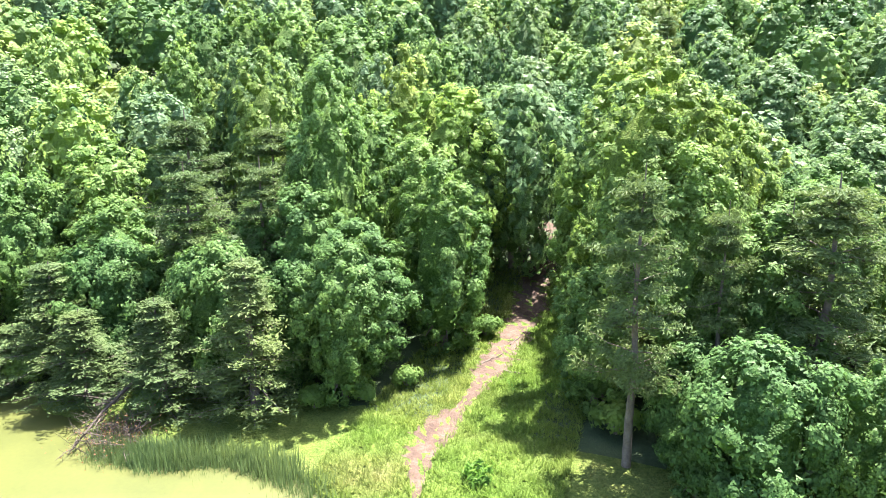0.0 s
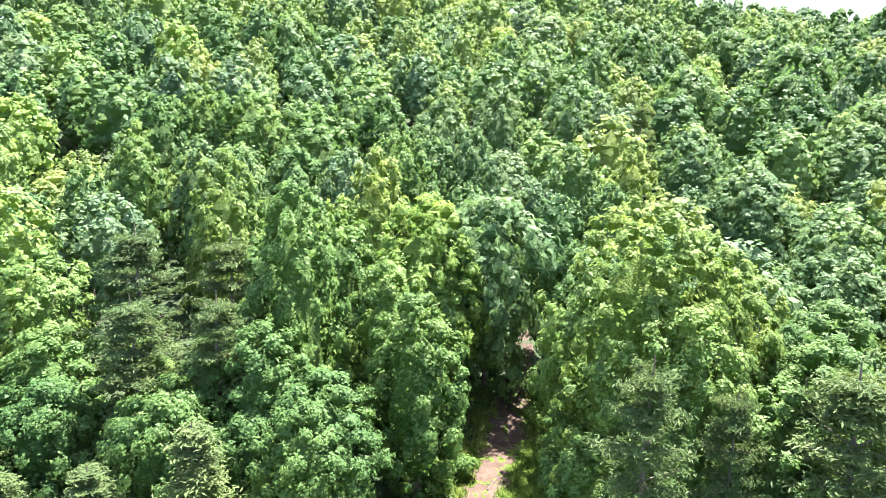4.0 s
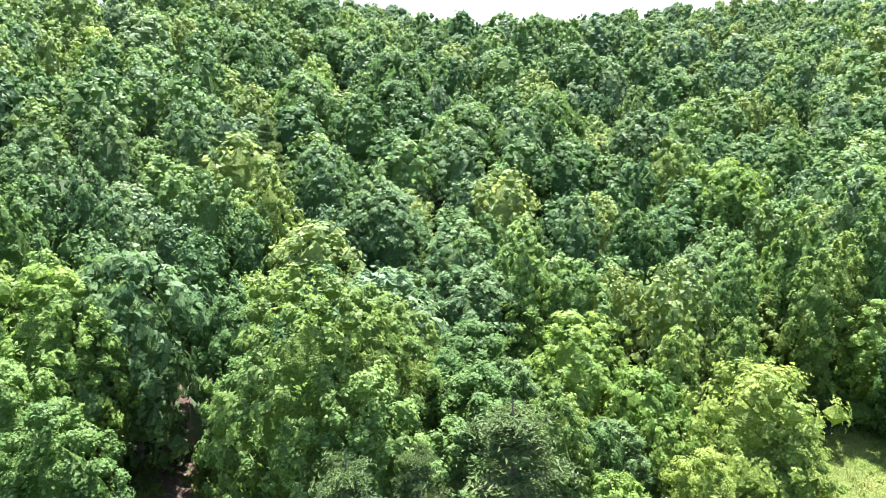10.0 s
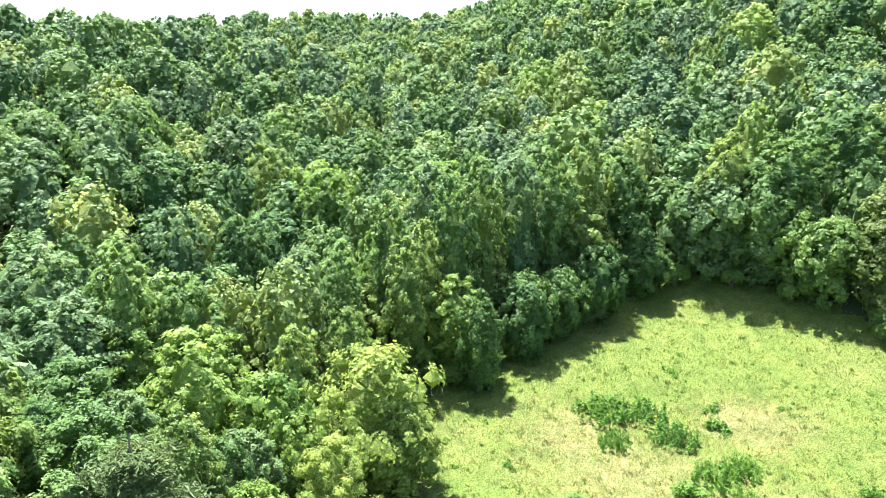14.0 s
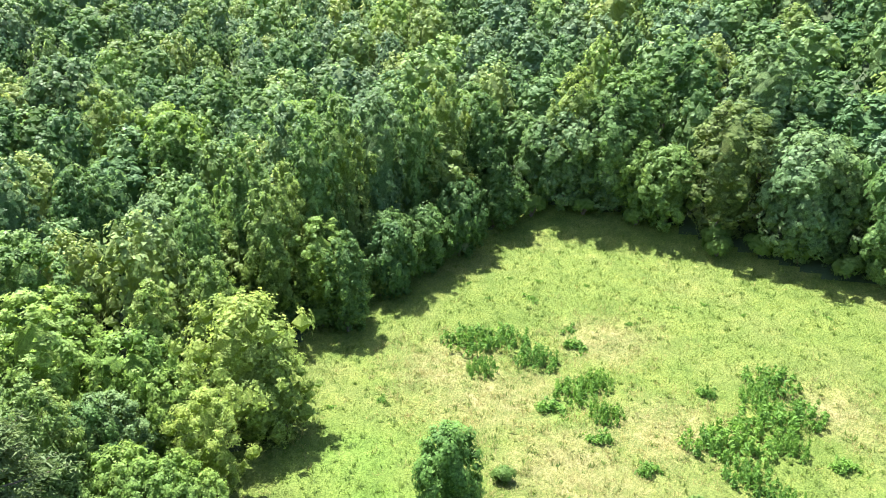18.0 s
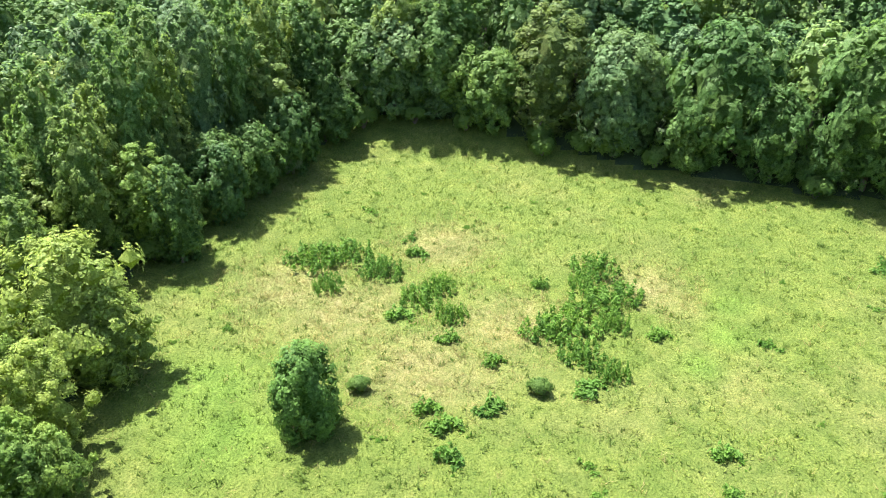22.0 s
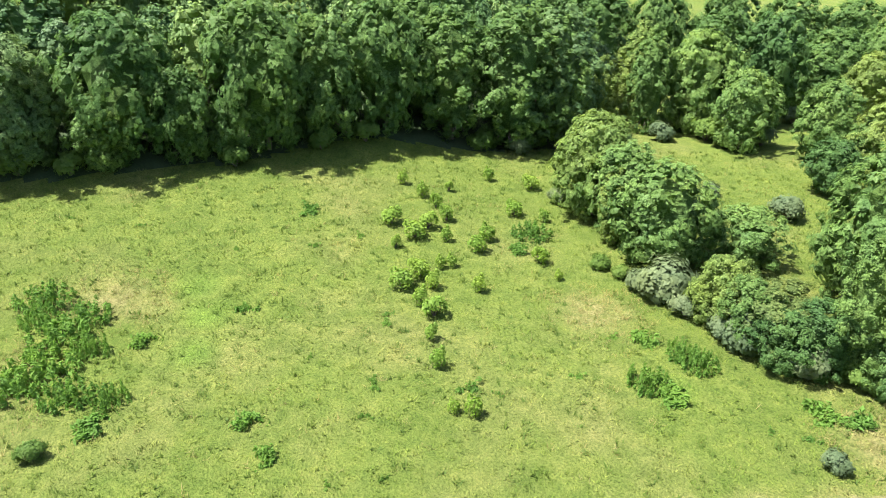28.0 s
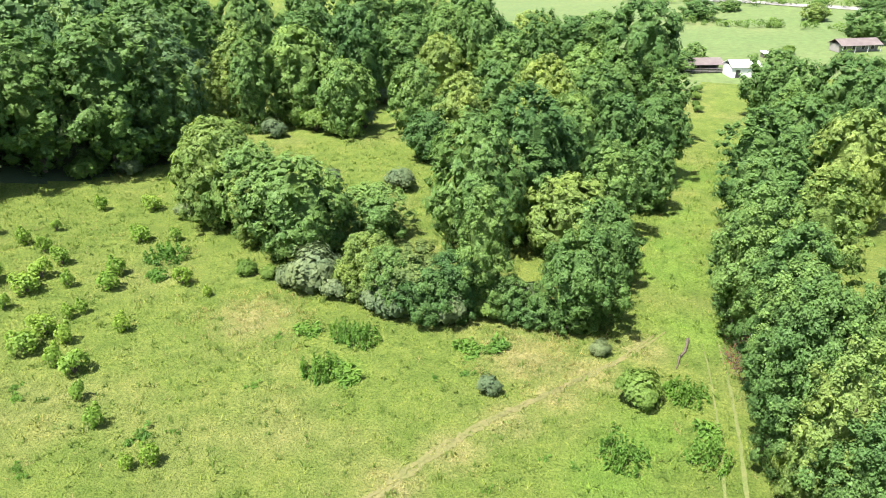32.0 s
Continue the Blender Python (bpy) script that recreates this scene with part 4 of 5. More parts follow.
def scatter_woods(rng):
    """Places for the woods, about a crown apart."""
    cells, fresh = {}, []
    for s in stems:
        cells.setdefault((int(s[0] // 12), int(s[1] // 12)), []).append(s)
    for _ in range(110000):
        d = 40 + 400 * rng.uniform() ** 0.62
        az = rng.uniform(-60, 212)
        x, y = HX + d * math.sin(math.radians(az)), HY + d * math.cos(math.radians(az))
        if d > reach_of(az) or not wooded(x, y) or not kept_clear(x, y):
            continue
        r = rng.uniform(3.6, 6.6) if d < 200 else rng.uniform(3.3, 5.9)
        i, j = int(x // 12), int(y // 12)
        near = [s for a in (-1, 0, 1) for b in (-1, 0, 1) for s in cells.get((i + a, j + b), ())]
        if any((s[0] - x) ** 2 + (s[1] - y) ** 2 < (0.76 * (r + s[2])) ** 2 for s in near):
            continue
        cells.setdefault((i, j), []).append((x, y, r))
        fresh.append((d, x, y, r))
    return fresh


def build_woods():
    rng = np.random.default_rng(5)
    forms = ["dome", "dome", "high"]
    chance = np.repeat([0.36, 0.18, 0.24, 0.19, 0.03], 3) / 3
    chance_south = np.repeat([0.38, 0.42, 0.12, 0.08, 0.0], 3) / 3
    library = {}
    for k, form in enumerate(forms):
        for fine in (0, 1, 2):
            for turn in (0, 1, 2):
                lobes, hull, cover = broadleaf_lobes(rng, 20, 5.0, form, (0.9, 0.64, 0.46)[fine], (6, 5, 4)[fine], (7, 6, 5)[fine])
                count = (1150, 640, 340)[fine]
                library[k, fine, turn] = (*leafy(rng, lobes, count, (0.62, 0.82, 1.06)[fine], hull, cover, 1), count)
    slots = WOODS_LEAF + [SHADED_INNER[m] for m in WOODS_LEAF]
    vs, fs, ns, ms, at, trunks = [], [], [], [], 0, []
    for d, x, y, r in scatter_woods(rng):
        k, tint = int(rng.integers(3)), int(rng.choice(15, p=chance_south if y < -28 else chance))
        v, f, n, count = library[k, 0 if d < 115 else 1 if d < 210 else 2, int(rng.integers(3))]
        h = rng.uniform(14.5, 21.5) * (0.72 + 0.28 * r / 5.0)
        h *= 0.72 if 20 < y < 60 and 40 < x < 72 and not wooded(x * 0.88 + 0.12 * HX, y * 0.88 + 0.12 * HY) else 1
        a = rng.uniform(0, 2 * math.pi)
        turn = np.array([[math.cos(a), -math.sin(a), 0], [math.sin(a), math.cos(a), 0], [0, 0, 1]])
        z = float(land(x, y))
        size = np.array((r / 5.0, r / 5.0, h / 20))
        vs.append((v * size) @ turn.T + (x, y, z))
        ns.append(unit(n / size) @ turn.T)
        fs.append(f + at)
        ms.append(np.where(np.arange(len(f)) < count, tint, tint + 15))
        at += len(v)
        if d < 150:
            trunks.append(tube([(x, y, z - 0.5), (x, y, z + 0.6 * h)], [0.3, 0.15], 5))
    me = mesh_from("woods", np.concatenate(vs), np.concatenate(fs), slots, np.concatenate(ms), normals=np.concatenate(ns))
    tagged(new("woods", me), "dense mixed green broadleaf woods covering the hillsides", "woods", kind="stuff")
    v, f = joined(trunks)
    tagged(new("wood_trunks", mesh_from("wood_trunks", v, f, [BARK])), "grey-brown trunks standing in the shade of the woods", "trunks", kind="stuff")


build_woods()


# ---------------------------------------------------------------- pond, tracks and lanes
def strip(name, line, widths, material, lift, label, category, step=0.6, across=7, ragged=0.25, rut=0.0):
    """A worn strip over the land along a line, with ragged edges."""
    rng = np.random.default_rng(len(name))
    line = np.array(line, float)
    seg = np.concatenate([[0], np.cumsum(np.hypot(*np.diff(line, axis=0).T))])
    s = np.arange(0, seg[-1], step)
    x, y, w = np.interp(s, seg, line[:, 0]), np.interp(s, seg, line[:, 1]), np.interp(s, seg, widths)
    soft = np.ones(7) / 7
    x[3:-3], y[3:-3] = np.convolve(x, soft, "valid"), np.convolve(y, soft, "valid")
    gx, gy = np.gradient(x), np.gradient(y)
    n = np.hypot(gx, gy)
    u = np.linspace(-0.5, 0.5, across)
    wide = w[:, None] * (1 + ragged * rng.normal(size=(len(s), 2)))
    off = u[None] * np.where(u[None] < 0, wide[:, :1], wide[:, 1:])
    px, py = x[:, None] - off * (gy / n)[:, None], y[:, None] + off * (gx / n)[:, None]
    ob = sheet(name, px, py, lift, material, label, category)
    if rut:
        me = ob.data
        co = np.zeros(len(me.vertices) * 3, np.float32)
        me.vertices.foreach_get("co", co)
        co = co.reshape(-1, across, 3)
        co[:, :, 2] += rng.normal(0, rut, co.shape[:2])
        co[:, (0, -1), 2] -= 0.06
        me.vertices.foreach_set("co", co.ravel())
        me.update()
    return ob


WORN = rough_material("worn_grass", [(0.3, (0.082, 0.112, 0.026)), (0.55, (0.100, 0.118, 0.032)), (0.75, (0.122, 0.122, 0.046))], 0.8, 5.0, 0.95, 0.6, 0, 0.1)
strip("dirt_track", [(-1.6, 20.5), (-1.6, 21.9), (-1.7, 25.8), (-0.5, 29.9), (2.0, 34.3), (3.0, 36.6), (4.3, 40.4), (6.4, 46.5), (9.6, 56), (11.3, 63), (12.8, 68.5), (15, 78)],
      [0.3, 0.8, 2.4, 3.3, 1.2, 1.6, 3.6, 3.1, 4.4, 4.5, 3.6, 2.4], DIRT, 0.05, "eroded red clay track washed bare between the grass", "track", 0.5, 9, 0.22, 0.07)
LANE = [(-13.5, -38), (-15.0, -46), (-15.9, -52), (-16.6, -60), (-17.0, -68), (-16.9, -74)]
strip("farm_lane_rut", [(x - 0.8, y) for x, y in LANE], [0.34, 0.34, 0.32, 0.3, 0.22, 0.1], WORN, 0.06, "pale wheel rut worn into the grass of the farm lane", "lane", 0.6, 4, 0.35)
strip("farm_lane_rut", [(x + 0.8, y) for x, y in LANE], [0.2, 0.22, 0.22, 0.2, 0.15, 0.08], WORN, 0.06, "pale wheel rut worn into the grass of the farm lane", "lane", 0.6, 4, 0.35)
TRODDEN = rough_material("trodden_grass", [(0.3, (0.098, 0.108, 0.030)), (0.55, (0.118, 0.116, 0.038)), (0.75, (0.142, 0.124, 0.052))], 0.7, 3.0, 0.95, 0.6, 0, 0.1)
CROSSING = [(15.2, -40.5), (11.2, -46.8), (8.2, -51.4), (4.0, -56.9), (-0.9, -61.6), (-4.9, -65.6), (-8.3, -69.2), (-12.2, -74.5)]
for aside in (-0.62, 0.62):
    strip("field_track", [(x + aside, y + 0.75 * aside) for x, y in CROSSING], [0.15, 0.4, 0.5, 0.45, 0.4, 0.4, 0.3, 0.12], TRODDEN, 0.04,
          "faint tan wheel mark trodden across the pasture to the farm lane", "track", 0.4, 5, 0.5)
ROAD = rough_material("pale_road", [(0.3, (0.17, 0.165, 0.15)), (0.7, (0.24, 0.235, 0.22))], 0.2, 3.0, 0.9, 0.2)
strip("road", [(40, -400), (-55, -333), (-76, -318), (-97, -304), (-150, -268)], [5] * 5, ROAD, 0.3, "pale grey country road beyond the far field", "road", 4, 3, 0.0)


def build_pond():
    m, t, n, l = nodes_of("duckweed")
    geo = n.new("ShaderNodeNewGeometry")
    a = noise_node(t, 0.18, 4.0, 0.6, geo.outputs["Position"])
    f = noise_node(t, 3.0, 4.0, 0.7, geo.outputs["Position"])
    c = ramp(t, a.outputs[0], [(0.3, (0.052, 0.062, 0.009)), (0.55, (0.068, 0.076, 0.012)), (0.75, (0.082, 0.088, 0.020))])
    g = ramp(t, f.outputs[0], [(0.3, (0.88, 0.88, 0.88)), (0.7, (1.08, 1.08, 1.08))])
    b = add(t, "ShaderNodeBsdfPrincipled", Roughness=0.5)
    bp = add(t, "ShaderNodeBump", Strength=0.15, Distance=0.02)
    l.new(f.outputs[0], bp.inputs["Height"]), l.new(bp.outputs[0], b.inputs["Normal"])
    l.new(mix_rgb(t, 1.0, c.outputs[0], g.outputs[0], "MULTIPLY"), b.inputs["Base Color"])
    out = n.new("ShaderNodeOutputMaterial")
    l.new(b.outputs[0], out.inputs[0])
    x, y = np.meshgrid(np.linspace(-72, -5, 40), np.linspace(-18, 66, 40))
    v = np.stack([x, y, 0 * x + POND_Z], -1).reshape(-1, 3)
    i = np.arange(1600).reshape(40, 40)
    f4 = np.stack([i[:-1, :-1], i[:-1, 1:], i[1:, 1:], i[1:, :-1]], -1).reshape(-1, 4)
    mid = v[f4].mean(1)
    f4 = f4[shore(mid[:, 0], mid[:, 1]) < 0.16]
    tagged(new("pond", mesh_from("pond", v, f4, [m])), "still pond covered with yellow-green duckweed", "water", kind="structure")


build_pond()


# ---------------------------------------------------------------- shrubs, weeds and grass
def make_bush(name, seed, h, r, leaf, count, size, label, category="shrub", airy=False):
    rng = np.random.default_rng(seed)
    lobes = [((r * 0.62 * math.cos(k * 2.4) * math.sqrt(k / 8), r * 0.62 * math.sin(k * 2.4) * math.sqrt(k / 8), h * rng.uniform(0.3, 0.66)), (r * 0.42, r * 0.42, h * rng.uniform(0.26, 0.36))) for k in range(9)]
    top = tagged(new(name), label, category)
    v, f = joined([tube([(0, 0, -0.1), np.array(c) * (0.5, 0.5, 0.6), c], [0.03 * h, 0.02 * h, 0.008 * h], 4) for c, _ in lobes])
    part("stem_clump", mesh_from("stem_clump", v, f, [BARK]), top)
    v, f, n = leafy(rng, lobes, count, size, core=0 if airy else 1, loose=0.8 if airy else 0.32)
    part("foliage", mesh_from("foliage", v, f, [leaf], normals=None if airy else n), top)
    return top


def make_weeds(name, seed, h, r, leaf, label, spires=26, size=0.5):
    """A stand of tall weeds: leafy spires close together."""
    rng = np.random.default_rng(seed)
    at, up, stalks = [], [], []
    for _ in range(spires):
        a, k = rng.uniform(0, 6.28), math.sqrt(rng.uniform()) * r
        x, y, n = k * math.cos(a), k * math.sin(a), h * rng.uniform(0.3, 1.15) * (1.1 - 0.45 * k / r)
        lean = rng.normal(0, 0.12, 2)
        stalks.append(tube([(x, y, -0.1), (x + lean[0] * n, y + lean[1] * n, n)], [0.02, 0.008], 3))
        z = rng.uniform(0.1, 1.0, 13)
        w = 0.3 * (1.05 - z)[:, None] * rng.normal(size=(13, 2))
        at.append(np.stack([x + lean[0] * n * z + w[:, 0], y + lean[1] * n * z + w[:, 1], z * n], -1))
        up.append(np.concatenate([w * 2.2, np.full((13, 1), 0.5)], 1) + rng.normal(0, 0.35, (13, 3)))
    top = tagged(new(name), label, "weeds")
    v, f = joined(stalks)
    tagged(part("stalk_growth", mesh_from("stalk_growth", v, f, [leaf]), top), kind="stuff")
    v, f = rhombs(rng, np.concatenate(at), np.concatenate(up), size, 0.42)
    tagged(part("foliage", mesh_from("foliage", v, f, [leaf]), top), kind="stuff")
    return top


SHRUBS = {
    "bush": (1.35, 1.0, lambda: make_bush("bush", 41, 1.35, 1.0, BUSH_LEAF, 1500, 0.17, "mid-green rounded bush growing in the grass")),
    "silver": (1.5, 1.0, lambda: make_bush("silver_shrub", 42, 1.5, 1.0, SILVER, 1500, 0.2, "silvery grey-green shrub at the edge of the trees")),
    "sprout": (1.7, 1.0, lambda: make_bush("sapling", 43, 1.9, 1.0, SPROUT_LEAF, 520, 0.3, "yellow-green sapling with broad leaves in the pasture", "sapling", True)),
    "dark": (0.75, 1.0, lambda: make_weeds("pasture_weed", 44, 0.75, 1.0, WEED, "low dark green weed tuft in the pasture", 10, 0.34)),
    "weeds": (1.7, 2.6, lambda: make_weeds("weed_clump", 46, 1.7, 2.6, WEED, "broad dark green stand of tall weeds in the pasture", 54)),
    "weed": (1.3, 1.2, lambda: make_weeds("weed_clump", 45, 1.3, 1.2, WEED, "dense dark green clump of tall weeds in the pasture")),
}
made_shrubs = {}


def shrub(kind, x, y, h, r):
    """Stands a shrub of a kind on the land."""
    h0, r0, build = SHRUBS[kind]
    h = 1.4 * h if kind == "sprout" else h
    m = Matrix.Translation((x, y, float(land(x, y)) - 0.03)) @ Matrix.Rotation(random.uniform(0, 6.28), 4, "Z") @ Matrix.Diagonal((r / r0, r / r0, h / h0, 1))
    if kind not in made_shrubs:
        made_shrubs[kind] = build()
        made_shrubs[kind].matrix_basis = m
        tagged(made_shrubs[kind], group={"bush": "bushes", "silver": "silvery shrubs", "sprout": "saplings in the pasture", "dark": "weed tufts in the pasture"}.get(kind, "weed clumps in the pasture"))
        return
    source = made_shrubs[kind]
    keep = source.matrix_basis.copy()
    source.matrix_basis = Matrix()
    copy_thing(source, m)
    source.matrix_basis = keep


shrub("weeds", 81.0, 8.2, 2.40, 3.52)
shrub("weeds", 82.6, 3.4, 2.35, 3.25)
shrub("weeds", 74.8, 5.1, 2.10, 2.01)
shrub("weeds", 78.5, -1.1, 2.26, 2.80)
shrub("weed", 83.1, -5.4, 1.30, 1.48)
shrub("weeds", 74.5, -8.7, 2.11, 2.04)
shrub("weeds", 68.0, -9.8, 2.08, 1.91)
shrub("weed", 63.6, -9.3, 1.30, 1.21)
shrub("weeds", 71.9, -6.3, 2.23, 2.63)
shrub("weed", 68.0, -3.7, 1.30, 1.58)
shrub("weeds", 77.8, -28.2, 2.31, 3.06)
shrub("weeds", 74.4, -26.3, 2.12, 2.09)
shrub("weeds", 71.5, -30.0, 2.24, 2.72)
shrub("weeds", 70.0, -26.4, 2.36, 3.31)
shrub("weeds", 65.2, -23.0, 2.39, 3.44)
shrub("weeds", 64.7, -20.0, 2.26, 2.79)
shrub("weeds", 59.6, -23.1, 2.17, 2.36)
shrub("weeds", 65.5, -27.7, 2.08, 1.91)
shrub("weed", 53.7, -22.9, 1.30, 1.64)
shrub("weeds", 56.3, -25.6, 2.04, 1.71)
shrub("weed", 58.7, -14.0, 1.30, 1.15)
shrub("bush", 53.8, -17.9, 1.76, 1.31)
shrub("bush", 54.5, -0.5, 1.65, 1.22)
shrub("weed", 48.4, -8.8, 1.30, 1.49)
shrub("weed", 50.9, -7.1, 1.30, 1.28)
shrub("weed", 51.5, -12.9, 1.30, 1.44)
shrub("weed", 44.4, -8.8, 1.30, 1.28)
shrub("weed", 74.8, -21.0, 1.30, 1.05)
shrub("weed", 63.3, -32.3, 1.30, 1.26)
shrub("weed", 44.2, -32.3, 1.30, 1.23)
shrub("weed", 39.5, -30.8, 1.30, 1.02)
shrub("dark", 43.0, -20.3, 0.77, 1.03)
shrub("dark", 75.3, -62.6, 1.27, 1.70)
shrub("dark", 94.6, 1.8, 1.10, 1.46)
shrub("dark", 101.0, 0.9, 0.50, 0.60)
shrub("dark", 87.6, -4.0, 1.04, 1.39)
shrub("dark", 90.0, -13.0, 0.78, 1.04)
shrub("dark", 97.4, -23.0, 0.51, 0.69)
shrub("dark", 94.5, -27.9, 0.50, 0.59)
shrub("dark", 95.6, -18.9, 0.50, 0.59)
shrub("dark", 86.5, -44.0, 0.50, 0.64)
shrub("dark", 72.8, -50.0, 0.50, 0.64)
shrub("dark", 40.7, -44.5, 0.54, 0.72)
shrub("dark", 98.1, 11.2, 0.50, 0.58)
shrub("dark", 100.7, -6.4, 0.50, 0.60)
shrub("dark", 94.2, 7.7, 0.50, 0.56)
shrub("dark", 39.9, -21.0, 0.67, 0.90)
shrub("dark", 37.3, -39.9, 0.50, 0.54)
shrub("dark", 48.3, -53.5, 0.61, 0.81)
shrub("dark", 61.1, -43.3, 0.84, 1.12)
shrub("dark", 66.7, -57.5, 0.61, 0.81)
shrub("dark", 64.5, -63.0, 0.70, 0.93)
shrub("dark", 94.8, -38.2, 0.51, 0.68)
shrub("dark", 101.2, 5.5, 0.50, 0.51)
shrub("dark", 78.6, 16.8, 0.50, 0.48)
shrub("dark", 66.2, 14.8, 0.77, 1.02)
shrub("dark", 63.7, 20.3, 0.50, 0.58)
shrub("dark", 47.4, -2.9, 0.55, 0.73)
shrub("sprout", 64.4, -69.1, 1.70, 1.64)
shrub("sprout", 59.4, -68.8, 1.70, 1.74)
shrub("sprout", 60.2, -72.1, 1.70, 1.40)
shrub("sprout", 60.3, -76.0, 1.70, 1.12)
shrub("sprout", 64.2, -78.0, 1.70, 1.00)
shrub("sprout", 67.9, -79.0, 1.60, 0.94)
shrub("sprout", 55.9, -71.2, 1.41, 0.83)
shrub("sprout", 51.2, -72.1, 1.70, 1.33)
shrub("sprout", 52.4, -75.6, 1.70, 1.14)
shrub("sprout", 51.6, -58.7, 1.70, 1.60)
shrub("sprout", 52.0, -61.9, 1.70, 1.51)
shrub("sprout", 48.9, -61.1, 1.59, 0.94)
shrub("sprout", 47.3, -57.4, 1.64, 0.96)
shrub("sprout", 44.8, -56.9, 1.70, 1.44)
shrub("sprout", 41.7, -53.2, 1.31, 0.77)
shrub("sprout", 37.7, -50.0, 1.51, 0.89)
shrub("sprout", 31.8, -45.8, 1.03, 0.61)
shrub("sprout", 30.2, -46.7, 1.45, 0.85)
shrub("sprout", 73.1, -80.0, 1.50, 0.88)
shrub("sprout", 66.4, -93.0, 1.57, 0.92)
shrub("sprout", 60.0, -95.8, 1.70, 1.54)
shrub("sprout", 50.8, -66.6, 1.21, 0.71)
shrub("sprout", 51.5, -65.3, 1.20, 0.70)
shrub("sprout", 44.6, -64.5, 1.48, 0.87)
shrub("sprout", 43.7, -75.6, 1.70, 1.23)
shrub("sprout", 55.2, -85.3, 1.70, 1.41)
shrub("sprout", 50.9, -86.7, 1.39, 0.82)
shrub("sprout", 59.1, -64.8, 1.25, 0.74)
shrub("sprout", 39.4, -73.5, 0.94, 0.55)
shrub("sprout", 67.2, -84.2, 1.20, 0.70)
shrub("weeds", 49.3, -81.4, 2.24, 2.71)
shrub("weed", 47.5, -76.4, 1.30, 1.49)
shrub("weed", 24.9, -68.4, 1.30, 1.53)
shrub("weeds", 20.7, -68.0, 2.04, 1.70)
shrub("weeds", 18.7, -67.4, 2.09, 1.93)
shrub("weeds", 20.9, -61.2, 2.12, 2.12)
shrub("weed", 7.8, -67.4, 1.30, 1.50)
shrub("weed", 4.9, -68.7, 1.30, 1.48)
shrub("dark", 60.4, -43.1, 0.94, 1.26)
shrub("dark", 39.8, -43.8, 0.56, 0.75)
shrub("dark", 74.6, -62.5, 1.19, 1.59)
shrub("dark", 48.6, -42.4, 0.50, 0.46)
shrub("dark", 37.0, -40.0, 0.50, 0.55)
shrub("dark", 33.6, -49.5, 1.00, 1.33)
shrub("dark", 30.5, -50.3, 0.50, 0.63)
shrub("dark", 26.9, -58.2, 0.62, 0.82)
shrub("dark", 10.0, -62.1, 0.50, 0.53)
shrub("dark", 6.7, -63.2, 0.64, 0.85)
shrub("silver", 4.4, -61.0, 1.89, 1.26)
shrub("dark", 33.3, -32.2, 0.50, 0.49)
shrub("dark", 30.3, -35.8, 0.50, 0.45)
shrub("dark", 47.3, -52.5, 0.69, 0.93)
shrub("silver", 28.0, -78.2, 5.37, 3.58)
shrub("silver", 31.0, -78.1, 3.02, 2.01)
shrub("silver", 24.3, -76.2, 2.83, 1.89)
shrub("silver", 16.3, -74.4, 4.74, 3.16)
shrub("silver", 18.9, -74.2, 3.10, 2.07)
shrub("silver", 10.7, -73.6, 4.09, 2.72)
shrub("silver", 8.4, -76.1, 2.48, 1.65)
shrub("silver", 57.8, -136.2, 4.00, 2.67)
shrub("silver", 25.4, -111.7, 4.06, 2.71)
shrub("silver", 37.9, -113.6, 2.42, 1.61)
shrub("silver", 42.5, -165.1, 4.10, 2.73)
shrub("silver", 41.3, -144.2, 4.02, 2.68)
shrub("silver", 71.8, -108.3, 2.32, 1.55)
shrub("silver", 53.3, -94.2, 2.86, 1.90)
shrub("bush", 46.4, -139.4, 4.33, 3.21)
shrub("bush", 57.6, -146.1, 3.14, 2.33)
shrub("dark", 28.1, -66.5, 0.58, 0.78)
shrub("bush", 37.3, -79.5, 1.92, 1.42)
shrub("bush", 34.3, -79.2, 1.69, 1.25)
shrub("bush", 22.6, -138.6, 3.84, 2.85)
shrub("bush", 4.3, -74.8, 2.12, 1.57)
shrub("bush", -9.3, -62.1, 3.15, 2.34)
shrub("silver", -5.7, -69.4, 1.71, 1.14)
shrub("weeds", -13.6, -63.4, 2.06, 1.80)
shrub("weed", -12.4, -64.1, 1.30, 1.05)
shrub("silver", 2.3, -76.9, 3.78, 2.52)
shrub("silver", -1.2, -74.7, 2.75, 1.83)
shrub("bush", 5.9, -74.7, 2.51, 1.86)
shrub("bush", 4.8, -75.5, 2.53, 1.88)
shrub("silver", 11.1, -73.4, 3.70, 2.47)
shrub("silver", 16.8, -73.8, 4.23, 2.82)
shrub("dark", -3.8, -52.6, 0.50, 0.54)
shrub("dark", -6.8, -57.7, 0.51, 0.68)
shrub("dark", -1.1, -53.1, 0.50, 0.55)
shrub("dark", 3.0, -48.8, 0.50, 0.52)
shrub("bush", -27.4, -171.3, 1.36, 1.01)
shrub("bush", -29.2, -184.2, 1.82, 1.35)
shrub("weed", -14.4, -58.3, 1.30, 1.43)
shrub("weeds", -7.5, -54.0, 2.11, 2.04)
shrub("weed", 18.0, -61.1, 1.30, 1.63)
shrub("silver", 49.5, -151.4, 7.30, 4.87)
shrub("bush", 51.2, -141.9, 4.69, 3.47)
shrub("weeds", -14.3, -55.1, 2.06, 1.81)
shrub("bush", 97.8, 21.0, 3.52, 2.61)
shrub("silver", 108.3, 16.2, 4.21, 2.81)
shrub("bush", 123.9, 4.9, 4.14, 3.07)
shrub("bush", 113.7, 14.4, 3.29, 2.43)
shrub("bush", 87.5, 25.7, 3.26, 2.42)
